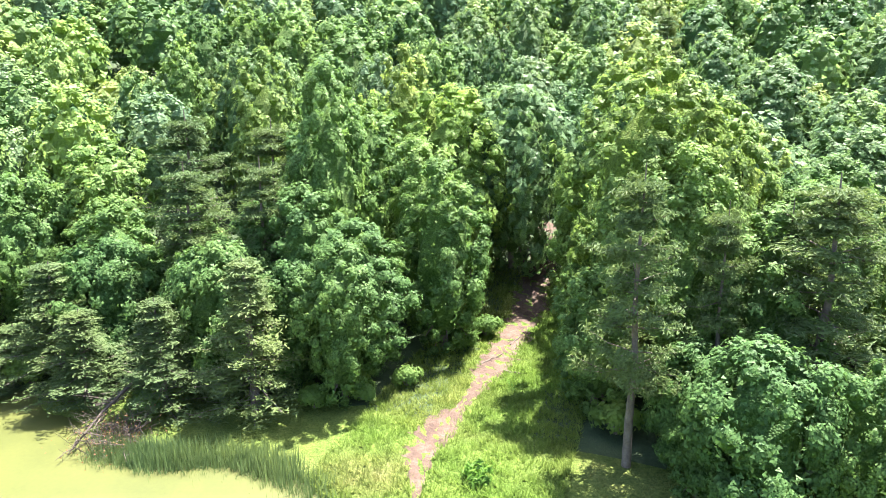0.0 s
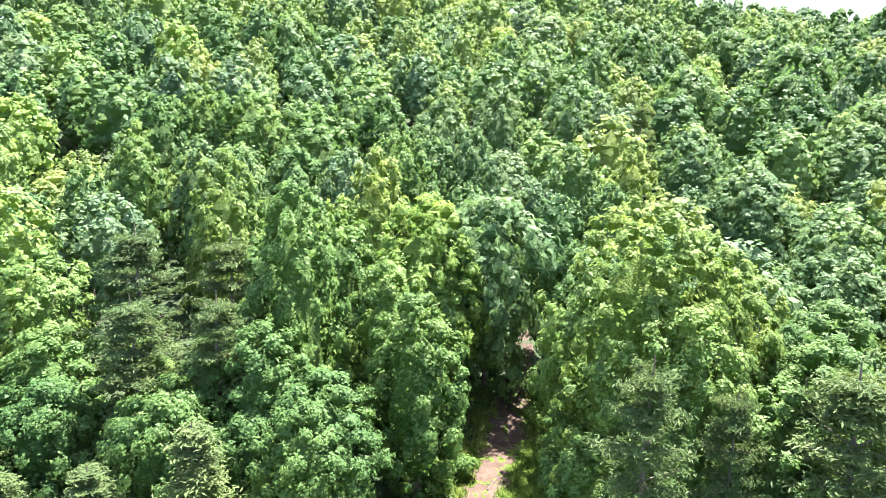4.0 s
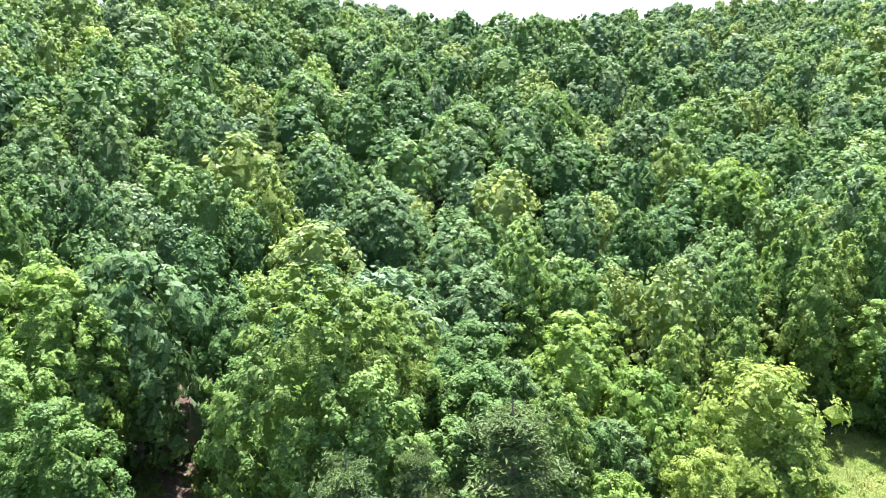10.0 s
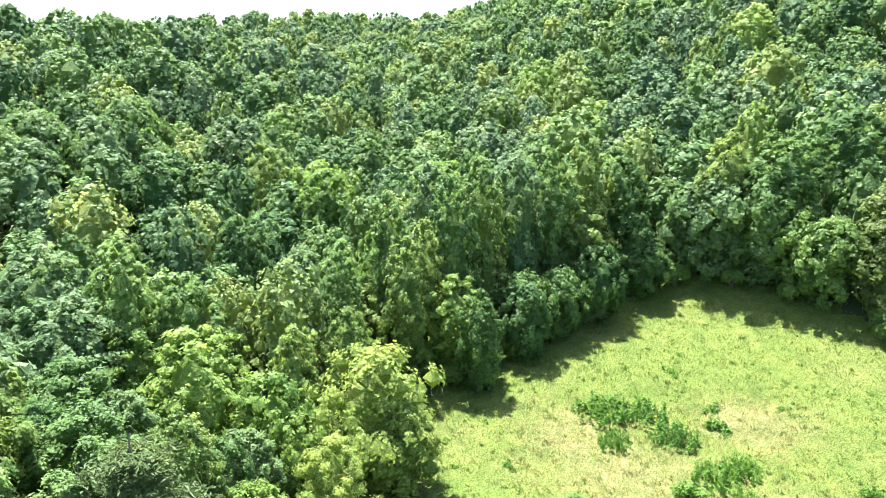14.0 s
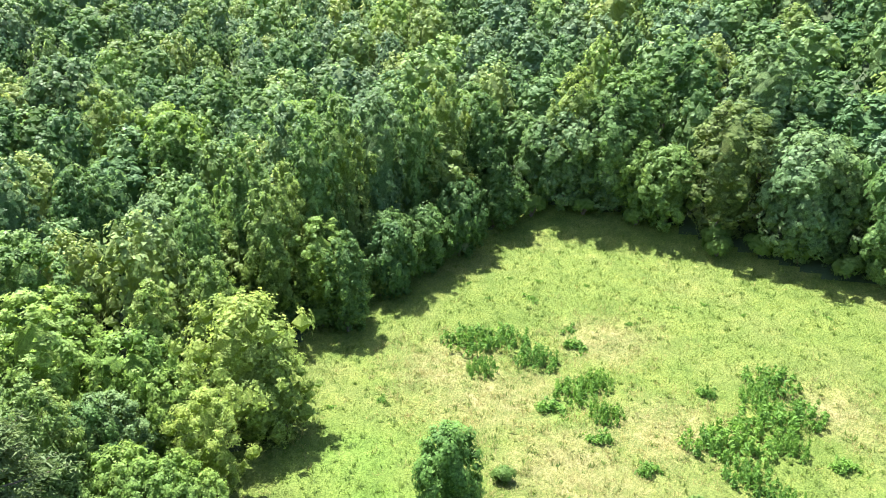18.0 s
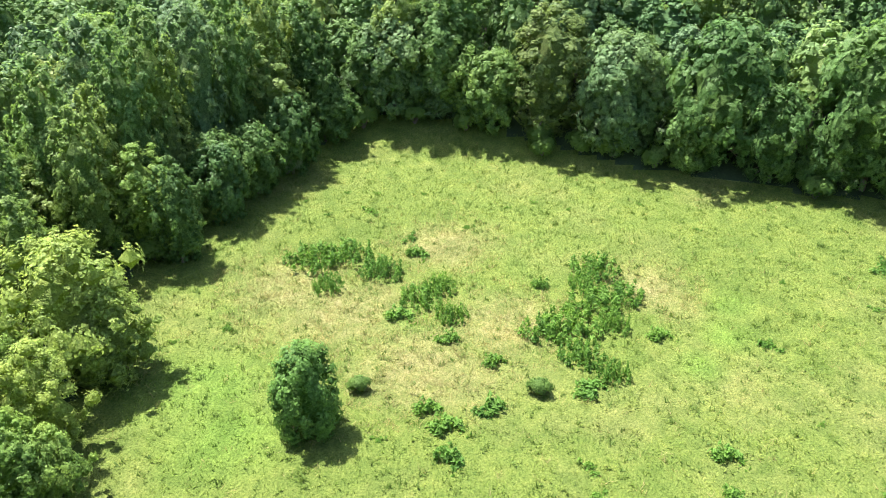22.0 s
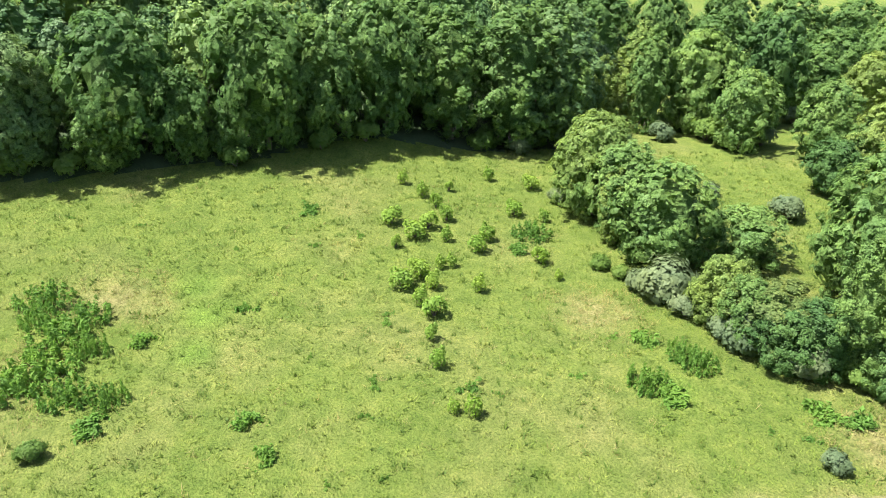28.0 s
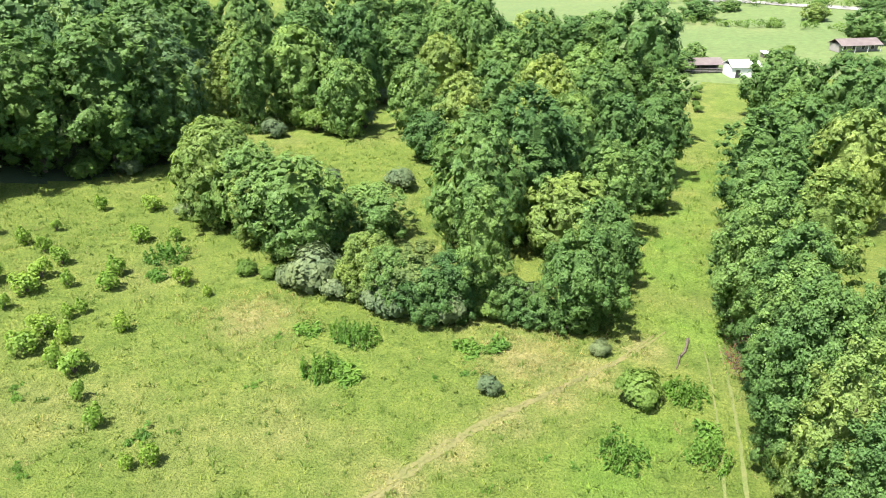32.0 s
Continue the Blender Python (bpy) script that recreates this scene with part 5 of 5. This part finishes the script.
shrub("bush", 81.6, 28.5, 3.63, 2.69)
shrub("bush", 74.9, 32.0, 2.95, 2.19)
shrub("bush", 114.1, -26.4, 3.59, 2.66)
shrub("bush", 111.4, -37.8, 4.52, 3.35)
shrub("bush", 122.3, -13.7, 3.93, 2.91)
shrub("bush", 125.1, -4.4, 3.71, 2.75)
shrub("bush", 116.9, -26.2, 3.81, 2.82)
shrub("bush", 113.7, -33.0, 3.82, 2.83)
shrub("bush", 107.1, -43.7, 3.80, 2.82)
shrub("bush", 94.4, -63.8, 3.74, 2.77)
shrub("bush", 89.9, -77.6, 3.80, 2.82)
shrub("bush", 87.6, -85.3, 3.84, 2.85)
shrub("bush", 77.3, -104.1, 3.87, 2.87)
shrub("silver", 71.8, -108.8, 3.53, 2.35)
shrub("dark", 5.8, 36.9, 0.55, 0.73)
shrub("bush", -36.6, 38.6, 3.03, 2.24)
shrub("silver", -18.2, 34.9, 3.16, 2.11)
shrub("bush", 4.5, 49.1, 2.34, 1.74)
shrub("bush", -3.1, 37.5, 1.98, 1.47)
shrub("bush", -10.4, 33.6, 2.17, 1.61)
shrub("bush", -6.8, 35.0, 2.22, 1.64)
shrub("bush", 2.1, 46.2, 2.25, 1.67)
shrub("bush", 13.5, 36.4, 2.90, 2.15)
shrub("bush", 13.2, 29.0, 2.84, 2.10)
shrub("weed", 2.7, 23.1, 1.6, 1.2)
shrub("bush", 17.4, 27.2, 2.48, 1.83)
shrub("bush", 15.3, 61.3, 2.72, 2.01)
shrub("bush", -32.5, 41.7, 2.82, 2.09)
shrub("bush", -24.1, 32.8, 2.15, 1.59)
shrub("bush", -28.1, -177.3, 1.93, 1.43)
shrub("bush", -27.4, -166.9, 1.66, 1.23)
shrub("bush", -51.2, -181.1, 3.49, 2.59)
shrub("bush", -55.1, -183.0, 3.51, 2.60)
shrub("bush", -60.2, -230.6, 2.64, 1.96)



def blades(rng, x, y, length, width, lean, each=3, soft=0.0):
    """Tufts of narrow leaning blades on the land. soft: how far they face the sky as a whole."""
    n = len(x)
    x, y, length = np.repeat(x, each), np.repeat(y, each), np.repeat(length, each) * rng.uniform(0.6, 1.2, n * each)
    a, t = rng.uniform(0, 2 * math.pi, n * each), rng.uniform(0.2 * lean, lean, n * each)
    b = a + rng.uniform(1.0, 2.1, n * each)
    foot = np.stack([x, y, land(x, y) - 0.04], -1)
    side = np.stack([np.cos(b), np.sin(b), 0 * b], -1) * (width * length)[:, None]
    ahead = np.stack([np.cos(a) * np.sin(t), np.sin(a) * np.sin(t), np.cos(t)], -1)
    tip = foot + ahead * length[:, None]
    face = np.cross(side, ahead)
    face = unit(face * np.where(face[:, 2:] < 0, -1, 1))
    face = unit(face * (1 - soft) + np.array((0, 0, soft)))
    return np.stack([foot - side, foot + side, tip], 1).reshape(-1, 3), np.arange(3 * n * each).reshape(-1, 3), np.repeat(face, 3, 0)


def grass_of(name, tufts, material, label, category="grass"):
    v, f, n = tufts
    tagged(new(name, mesh_from(name, v, f, [material], normals=n)), label, category, kind="stuff")


def build_grass():
    rng = np.random.default_rng(9)
    d = np.sqrt(rng.uniform(36 ** 2, 135 ** 2, 260000))
    az = np.radians(rng.uniform(56, 204, 260000))
    x, y = HX + d * np.sin(az), HY + d * np.cos(az)
    lane = np.interp(y, (-158, -138, -120, -100, -78, -60, -46, -38), (-24.5, -21.5, -19, -15.6, -16, -16.6, -15, -13.5))
    trodden = np.interp(y, (-74.5, -65.6, -56.9, -46.8, -40.5), (-12.2, -4.9, 4.0, 11.2, 15.2))
    ok = ~wooded(x, y) & (np.abs(np.abs(x - lane) - 0.8) > 0.3) & ((np.abs(x - trodden) > rng.uniform(-0.6, 1.0, len(x))) | (y < -75) | (y > -40))
    x, y = x[ok][:105000], y[ok][:105000]
    clump = 0.5 + 0.5 * np.sin(x * 0.9 + 2 * np.sin(y * 0.5)) * np.sin(y * 1.1 + np.sin(x * 0.7))
    grass_of("pasture_grass", blades(rng, x, y, 0.22 + 0.34 * clump * rng.uniform(0.3, 1, len(x)), 0.17, 1.5, 3, 0.45), BLADES, "tufted sunlit pasture grass, green and straw coloured")
    i = rng.integers(0, len(x), 2600)
    bx, by = np.repeat(x[i], 9) + rng.normal(0, 0.22, 23400), np.repeat(y[i], 9) + rng.normal(0, 0.22, 23400)
    grass_of("coarse_tufts", blades(rng, bx, by, rng.uniform(0.25, 0.6, 23400), 0.14, 1.2, 2, 0.25), TUFT, "small coarse dark green tufts dotted over the pasture")
    i = rng.integers(0, len(x), 900)
    near = np.concatenate([np.hypot(x - px, y - py)[None] < 1.5 * pr for px, py, pr in DRY[6:]]).any(0)
    i = np.concatenate([i, rng.choice(np.flatnonzero(near), 1800)])
    bx, by = np.repeat(x[i], 6) + rng.normal(0, 0.3, 6 * len(i)), np.repeat(y[i], 6) + rng.normal(0, 0.3, 6 * len(i))
    grass_of("dry_stalks", blades(rng, bx, by, rng.uniform(0.4, 0.9, len(bx)), 0.035, 1.45, 2, 0.3), STRAW, "pale straw-coloured stalks lying over the pasture grass")
    x, y = rng.uniform(-9, 16, 52000), rng.uniform(12, 66, 52000)
    lane = x - (-7.6 + 0.315 * y)
    ok = (np.abs(x - np.interp(y, (21, 25.8, 29.9, 34.3, 40.4, 46.5, 56, 63), (-1.6, -1.7, -0.5, 2, 4.3, 6.4, 9.6, 11.3))) > rng.uniform(0.5, 1.1, 52000) * np.interp(y, (21, 22, 26, 30, 33, 37, 40, 46, 56), (0.3, 0.5, 1.5, 2, 0.6, 0.8, 2, 1.8, 2.4))) & (shore(x, y) > 0.02) & (lane > -9) & (lane < 9)
    x, y = x[ok], y[ok]
    clump = 0.5 + 0.5 * np.sin(x * 1.3 + 2 * np.sin(y * 0.8)) * np.sin(y * 1.5 + np.sin(x))
    grass_of("tall_grass", blades(rng, x, y, rng.uniform(0.25, 0.45, len(x)) + 0.35 * clump, 0.07, 1.3, 3, 0.35), BLADES, "tall uncut grass on both sides of the clay track")
    s = rng.uniform(0, 1, 5200)
    cx = np.interp(s, (0, 0.25, 0.5, 0.75, 0.9, 1), (-25.5, -21, -17.4, -13.3, -10.4, -8.2))
    cy = np.interp(s, (0, 0.25, 0.5, 0.75, 0.9, 1), (27, 26, 25.9, 25.4, 23.4, 20.6))
    x, y = cx + rng.normal(0, 0.8, 5200), cy + rng.normal(0, 0.75, 5200)
    grass_of("cattails", blades(rng, x, y, rng.uniform(0.9, 1.5, 5200), 0.026, 0.30, 2), REED, "stand of blue-green cattail leaves along the pond shore", "cattails")


TUFT = leaf_material("coarse_grass", (0.100, 0.160, 0.034), (0.135, 0.195, 0.042), 0.4)
STRAW = leaf_material("dry_straw", (0.25, 0.225, 0.095), (0.32, 0.285, 0.13), 0.4)
REED = leaf_material("cattail_leaf", (0.110, 0.165, 0.070), (0.140, 0.195, 0.085), 0.4)
build_grass()


# ---------------------------------------------------------------- dead wood
def make_dead_tree():
    """A fallen grey tree with bare boughs reaching down to the water."""
    rng = np.random.default_rng(61)
    top = tagged(new("fallen_tree"), "bare fallen dead tree leaning over the pond shore", "dead tree")
    a, b = np.array([-25.0, 33.5, 2.6]), np.array([-27.6, 27.2, -0.3])
    v, f = tube([a, (a + b) / 2 + (0, 0, 0.3), b], [0.16, 0.12, 0.04], 7)
    part("trunk", mesh_from("trunk", v, f, [DEAD_WOOD], flat=False), top)
    for k in range(16):
        s = rng.uniform(0.1, 0.95)
        p = a + (b - a) * s
        d = rng.normal(size=3) * (1, 1, 0.5) + (-0.5, -0.6, 0.1)
        d = d / np.linalg.norm(d) * rng.uniform(0.8, 2.4)
        twigs = [tube([p, p + d * 0.55 + (0, 0, 0.12), p + d], [0.05, 0.035, 0.012], 5)]
        for _ in range(4):
            q = p + d * rng.uniform(0.3, 0.9)
            e = rng.normal(size=3) * 0.45 + d * 0.2
            twigs.append(tube([q, q + e * 0.5, q + e], [0.02, 0.014, 0.006], 4))
        v, f = joined(twigs)
        part("bough", mesh_from("bough", v, f, [DEAD_WOOD], flat=False), top)


def make_log(name, x0, y0, x1, y1, radius, label, boughs=3, seed=3):
    rng = np.random.default_rng(seed)
    a, b = np.array([x0, y0, float(land(x0, y0)) + radius * 0.8]), np.array([x1, y1, float(land(x1, y1)) + radius * 0.7])
    top = tagged(new(name), label, "dead wood")
    line = [a + (b - a) * s + rng.normal(0, 0.05, 3) * (1, 1, 0.3) for s in np.linspace(0, 1, 6)]
    v, f = tube(line, radius * np.array([1, 0.95, 0.85, 0.7, 0.5, 0.2]), 8)
    part("stem", mesh_from("stem", v, f, [DEAD_WOOD], flat=False), top)
    for _ in range(boughs):
        p = line[rng.integers(1, 5)]
        d = rng.normal(size=3) * (0.7, 0.7, 0.2) + (0, 0, 0.25)
        v, f = tube([p, p + d * 0.6, p + d], radius * np.array([0.5, 0.35, 0.1]), 5)
        part("bough", mesh_from("bough", v, f, [DEAD_WOOD], flat=False), top)
    return top


make_dead_tree()
make_log("fallen_branch", -14.9, -73.4, -13.0, -67.8, 0.16, "dark dead branch lying in the grass beside the farm lane", 1, 3)
make_log("log", 5.6, 40.2, 7.2, 39.6, 0.13, "short brown log lying beside the clay track", 1, 4)
make_log("fallen_branch", 6.8, 46.6, 9.6, 51.5, 0.08, "thin dead branch along the edge of the clay track", 3, 5)
make_log("fallen_branch", 3.4, 41.6, 6.2, 44.6, 0.08, "thin dead branch across the clay track", 3, 6)


def make_dead_brush(seed, x, y, along, across, high, twigs, leaves, leaf_size, label):
    """A heap of dead twigs, with withered leaves or needles in it."""
    rng = np.random.default_rng(seed)
    top = tagged(new("dead_brush"), label, "brush")
    pieces = []
    for _ in range(twigs):
        px, py = x + rng.normal(0, across * 0.6), y + rng.normal(0, along * 0.6)
        foot = np.array([px, py, max(POND_Z, float(land(px, py))) - 0.05])
        tip = foot + (rng.normal(0, across), rng.normal(0, along), rng.uniform(0.3, 1) * high)
        pieces.append(tube([foot, (foot + tip) / 2 + rng.normal(0, 0.12, 3), tip], [0.04, 0.025, 0.008], 4))
        for _ in range(2):
            p = foot + (tip - foot) * rng.uniform(0.4, 0.9)
            pieces.append(tube([p, p + rng.normal(0, 0.35, 3)], [0.016, 0.005], 3))
    v, f = joined(pieces)
    part("twigs", mesh_from("twigs", v, f, [DEAD_WOOD]), top)
    px, py = rng.normal(x, across, leaves), rng.normal(y, along, leaves)
    at = np.stack([px, py, np.maximum(POND_Z, land(px, py)) + np.abs(rng.normal(0, 0.42 * high, leaves)) + 0.1], -1)
    v, f = rhombs(rng, at, rng.normal(size=(leaves, 3)) + (0, 0, 0.8), leaf_size)
    part("leaves", mesh_from("leaves", v, f, [DEAD_LEAF]), top)


make_dead_brush(64, -19.3, -70, 1.9, 0.8, 1.8, 26, 420, 0.24, "red-brown heap of withered brush under the trees by the lane")
make_dead_brush(65, -24.6, 28.6, 1.5, 1.5, 2.2, 90, 500, 0.16, "grey-brown tangle of dead boughs sunk at the pond shore")

# ---------------------------------------------------------------- the farm beyond
WHITE_METAL = rough_material("white_metal", [(0.3, (0.62, 0.62, 0.61)), (0.7, (0.80, 0.80, 0.79))], 0.5, 6.0, 0.45, 0.1)
RUST_METAL = rough_material("faded_rusty_metal", [(0.3, (0.10, 0.080, 0.075)), (0.7, (0.15, 0.125, 0.115))], 0.7, 5.0, 0.6, 0.2)
GREY_BOARD = rough_material("grey_boards", [(0.3, (0.06, 0.055, 0.048)), (0.7, (0.12, 0.11, 0.095))], 1.0, 8.0, 0.9, 0.4)
DARK_DOOR = rough_material("dark_door", [(0.3, (0.02, 0.02, 0.022)), (0.7, (0.05, 0.05, 0.05))], 1.0, 6.0, 0.7, 0.1)
PALE_WALL = rough_material("pale_siding", [(0.3, (0.20, 0.19, 0.175)), (0.7, (0.28, 0.265, 0.24))], 0.8, 6.0, 0.7, 0.15)


def box(x0, x1, y0, y1, z0, z1):
    v = np.array([(x, y, z) for z in (z0, z1) for x, y in ((x0, y0), (x1, y0), (x1, y1), (x0, y1))], float)
    return v, np.array([(3, 2, 1, 0), (4, 5, 6, 7), (0, 1, 5, 4), (1, 2, 6, 5), (2, 3, 7, 6), (3, 0, 4, 7)])


def block(name, spans, material, parent, label=""):
    v, f = joined([box(*s) for s in spans])
    return part(name, mesh_from(name, v, f, [material]), parent, label)


def slab(name, a, b, c, d, thick, material, parent, label="", ribs=0):
    """A sloping roof sheet between four corners, with raised ribs down the slope."""
    a, b, c, d = (np.array(p, float) for p in (a, b, c, d))
    n = np.cross(b - a, d - a)
    n = n / np.linalg.norm(n) * thick
    def plate(p, q, r, s, n):
        v = np.array([p, q, r, s, p + n, q + n, r + n, s + n])
        return v, np.array([(3, 2, 1, 0), (4, 5, 6, 7), (0, 1, 5, 4), (1, 2, 6, 5), (2, 3, 7, 6), (3, 0, 4, 7)])
    out = [plate(a, b, c, d, n)]
    for k in range(ribs):
        s, e = (k + 0.45) / ribs, (k + 0.55) / ribs
        out.append(plate(a + (b - a) * s + n, a + (b - a) * e + n, d + (c - d) * e + n, d + (c - d) * s + n, n * 0.8))
    v, f = joined(out)
    return part(name, mesh_from(name, v, f, [material]), parent, label)


def place(top, x, y, turn):
    top.matrix_basis = Matrix.Translation((x, y, float(land(x, y)) - 0.1)) @ Matrix.Rotation(radians(turn), 4, "Z")


def make_barn():
    """Fronts face +y in their own frame, towards the pasture."""
    barn = tagged(new("barn"), "white metal barn with a bright ribbed roof beside an open shed", "barn")
    block("wall", [(-3.6, 3.6, 2.7, 2.9, 0, 2.9)], WHITE_METAL, barn)
    block("wall", [(-3.6, 3.6, -2.9, -2.7, 0, 2.9)], WHITE_METAL, barn)
    block("wall", [(-3.6, -3.4, -2.7, 2.7, 0, 2.9)], WHITE_METAL, barn)
    block("wall", [(3.4, 3.6, -2.7, 2.7, 0, 2.9)], WHITE_METAL, barn)
    slab("roof", (-3.9, 3.3, 2.75), (3.9, 3.3, 2.75), (3.9, 0, 4.1), (-3.9, 0, 4.1), 0.08, WHITE_METAL, barn, "white ribbed metal roof slope", 9)
    slab("roof", (3.9, -3.3, 2.75), (-3.9, -3.3, 2.75), (-3.9, 0, 4.1), (3.9, 0, 4.1), 0.08, WHITE_METAL, barn, "white ribbed metal roof slope", 9)
    door = block("door", [(1.4, 2.6, 2.9, 2.95, 0, 2.0)], DARK_DOOR, barn, "dark door opening")
    for side in (1.3, 2.6):
        block("jamb", [(side, side + 0.1, 2.9, 2.98, 0, 2.1)], WHITE_METAL, door)
    place(barn, -42.5, -204, -168 + 180)
    shed = tagged(new("open_shed"), "long open pole shed with a faded rusty metal roof", "shed")
    slab("roof", (-5.6, 2.6, 2.3), (5.6, 2.6, 2.3), (5.6, -2.6, 3.3), (-5.6, -2.6, 3.3), 0.07, RUST_METAL, shed, "faded rusty ribbed roof", 12)
    for k in range(6):
        block("post", [(-5.4 + 2.14 * k, -5.24 + 2.14 * k, 2.2, 2.36, 0, 2.35)], GREY_BOARD, shed)
    block("back_wall", [(-5.4, 5.4, -2.4, -2.3, 0, 3.1)], GREY_BOARD, shed)
    for k in range(3):
        block("rail", [(-5.4, 5.4, 2.37, 2.41, 0.4 + 0.4 * k, 0.55 + 0.4 * k)], PALE_WALL, shed)
    place(shed, -33.2, -207.5, 12)
    small = tagged(new("small_shed"), "small grey shed with a pale metal roof in the far field", "shed")
    block("wall", [(-1.6, 1.6, -1.4, 1.4, 0, 1.9)], GREY_BOARD, small)
    slab("roof", (-1.9, 1.8, 1.85), (1.9, 1.8, 1.85), (1.9, -1.8, 2.5), (-1.9, -1.8, 2.5), 0.06, WHITE_METAL, small, "pale metal roof", 5)
    block("door", [(-0.5, 0.4, 1.4, 1.45, 0.05, 1.7)], DARK_DOOR, small)
    place(small, -53, -226, 14)
    small.matrix_basis = small.matrix_basis @ Matrix.Diagonal((0.7, 0.7, 0.7, 1))
    house = tagged(new("farmhouse"), "low farmhouse with a faded reddish roof and a shaded porch", "house")
    block("wall", [(-7, 7, -3.2, 2.2, 0, 2.6)], PALE_WALL, house)
    slab("roof", (-7.6, 4.2, 2.45), (7.6, 4.2, 2.45), (7.6, -0.3, 4.2), (-7.6, -0.3, 4.2), 0.1, RUST_METAL, house, "faded reddish roof slope", 14)
    slab("roof", (7.6, -3.8, 2.45), (-7.6, -3.8, 2.45), (-7.6, -0.3, 4.2), (7.6, -0.3, 4.2), 0.1, RUST_METAL, house, "faded reddish roof slope", 14)
    for k in range(4):
        w = block("window", [(-5.6 + 3.4 * k, -4.5 + 3.4 * k, 2.2, 2.24, 0.9, 2.0)], DARK_DOOR, house)
        for side in (-5.7, -4.5):
            block("jamb", [(side + 3.4 * k, side + 0.1 + 3.4 * k, 2.2, 2.27, 0.85, 2.05)], WHITE_METAL, w)
    for k in range(4):
        block("porch_post", [(-7 + 4.6 * k, -6.86 + 4.6 * k, 3.8, 3.94, 0, 2.5)], WHITE_METAL, house)
    place(house, -79, -236, 18)
    house.matrix_basis = house.matrix_basis @ Matrix.Diagonal((0.85, 0.85, 0.85, 1))


make_barn()


def build_hedges():
    """Low growth along the far field and the road."""
    rng = np.random.default_rng(71)
    out = []
    for a, b, n, h in (((-30, -287), (-120, -252), 34, 2.2), ((-20, -345), (-150, -285), 40, 4.5), ((-48, -222), (-62, -219), 7, 1.2), ((-70, -214), (-95, -206), 14, 3.0)):
        for k in range(n):
            s = rng.uniform()
            x, y = a[0] + (b[0] - a[0]) * s + rng.normal(0, 2), a[1] + (b[1] - a[1]) * s + rng.normal(0, 2)
            q = h * rng.uniform(0.5, 1.2)
            lobes = [((x + rng.normal(0, q * 0.5), y + rng.normal(0, q * 0.5), float(land(x, y)) + q * rng.uniform(0.3, 0.8)), (q * 0.7, q * 0.7, q * 0.5)) for _ in range(3)]
            out.append(leafy(rng, lobes, 130, 0.55 * (0.5 + q / 4))[:2])
    v, f = joined(out)
    tagged(new("hedgerow", mesh_from("hedgerow", v, f, [BUSH_LEAF])), "uneven green hedgerow bordering the far field", "hedge", kind="stuff")


build_hedges()
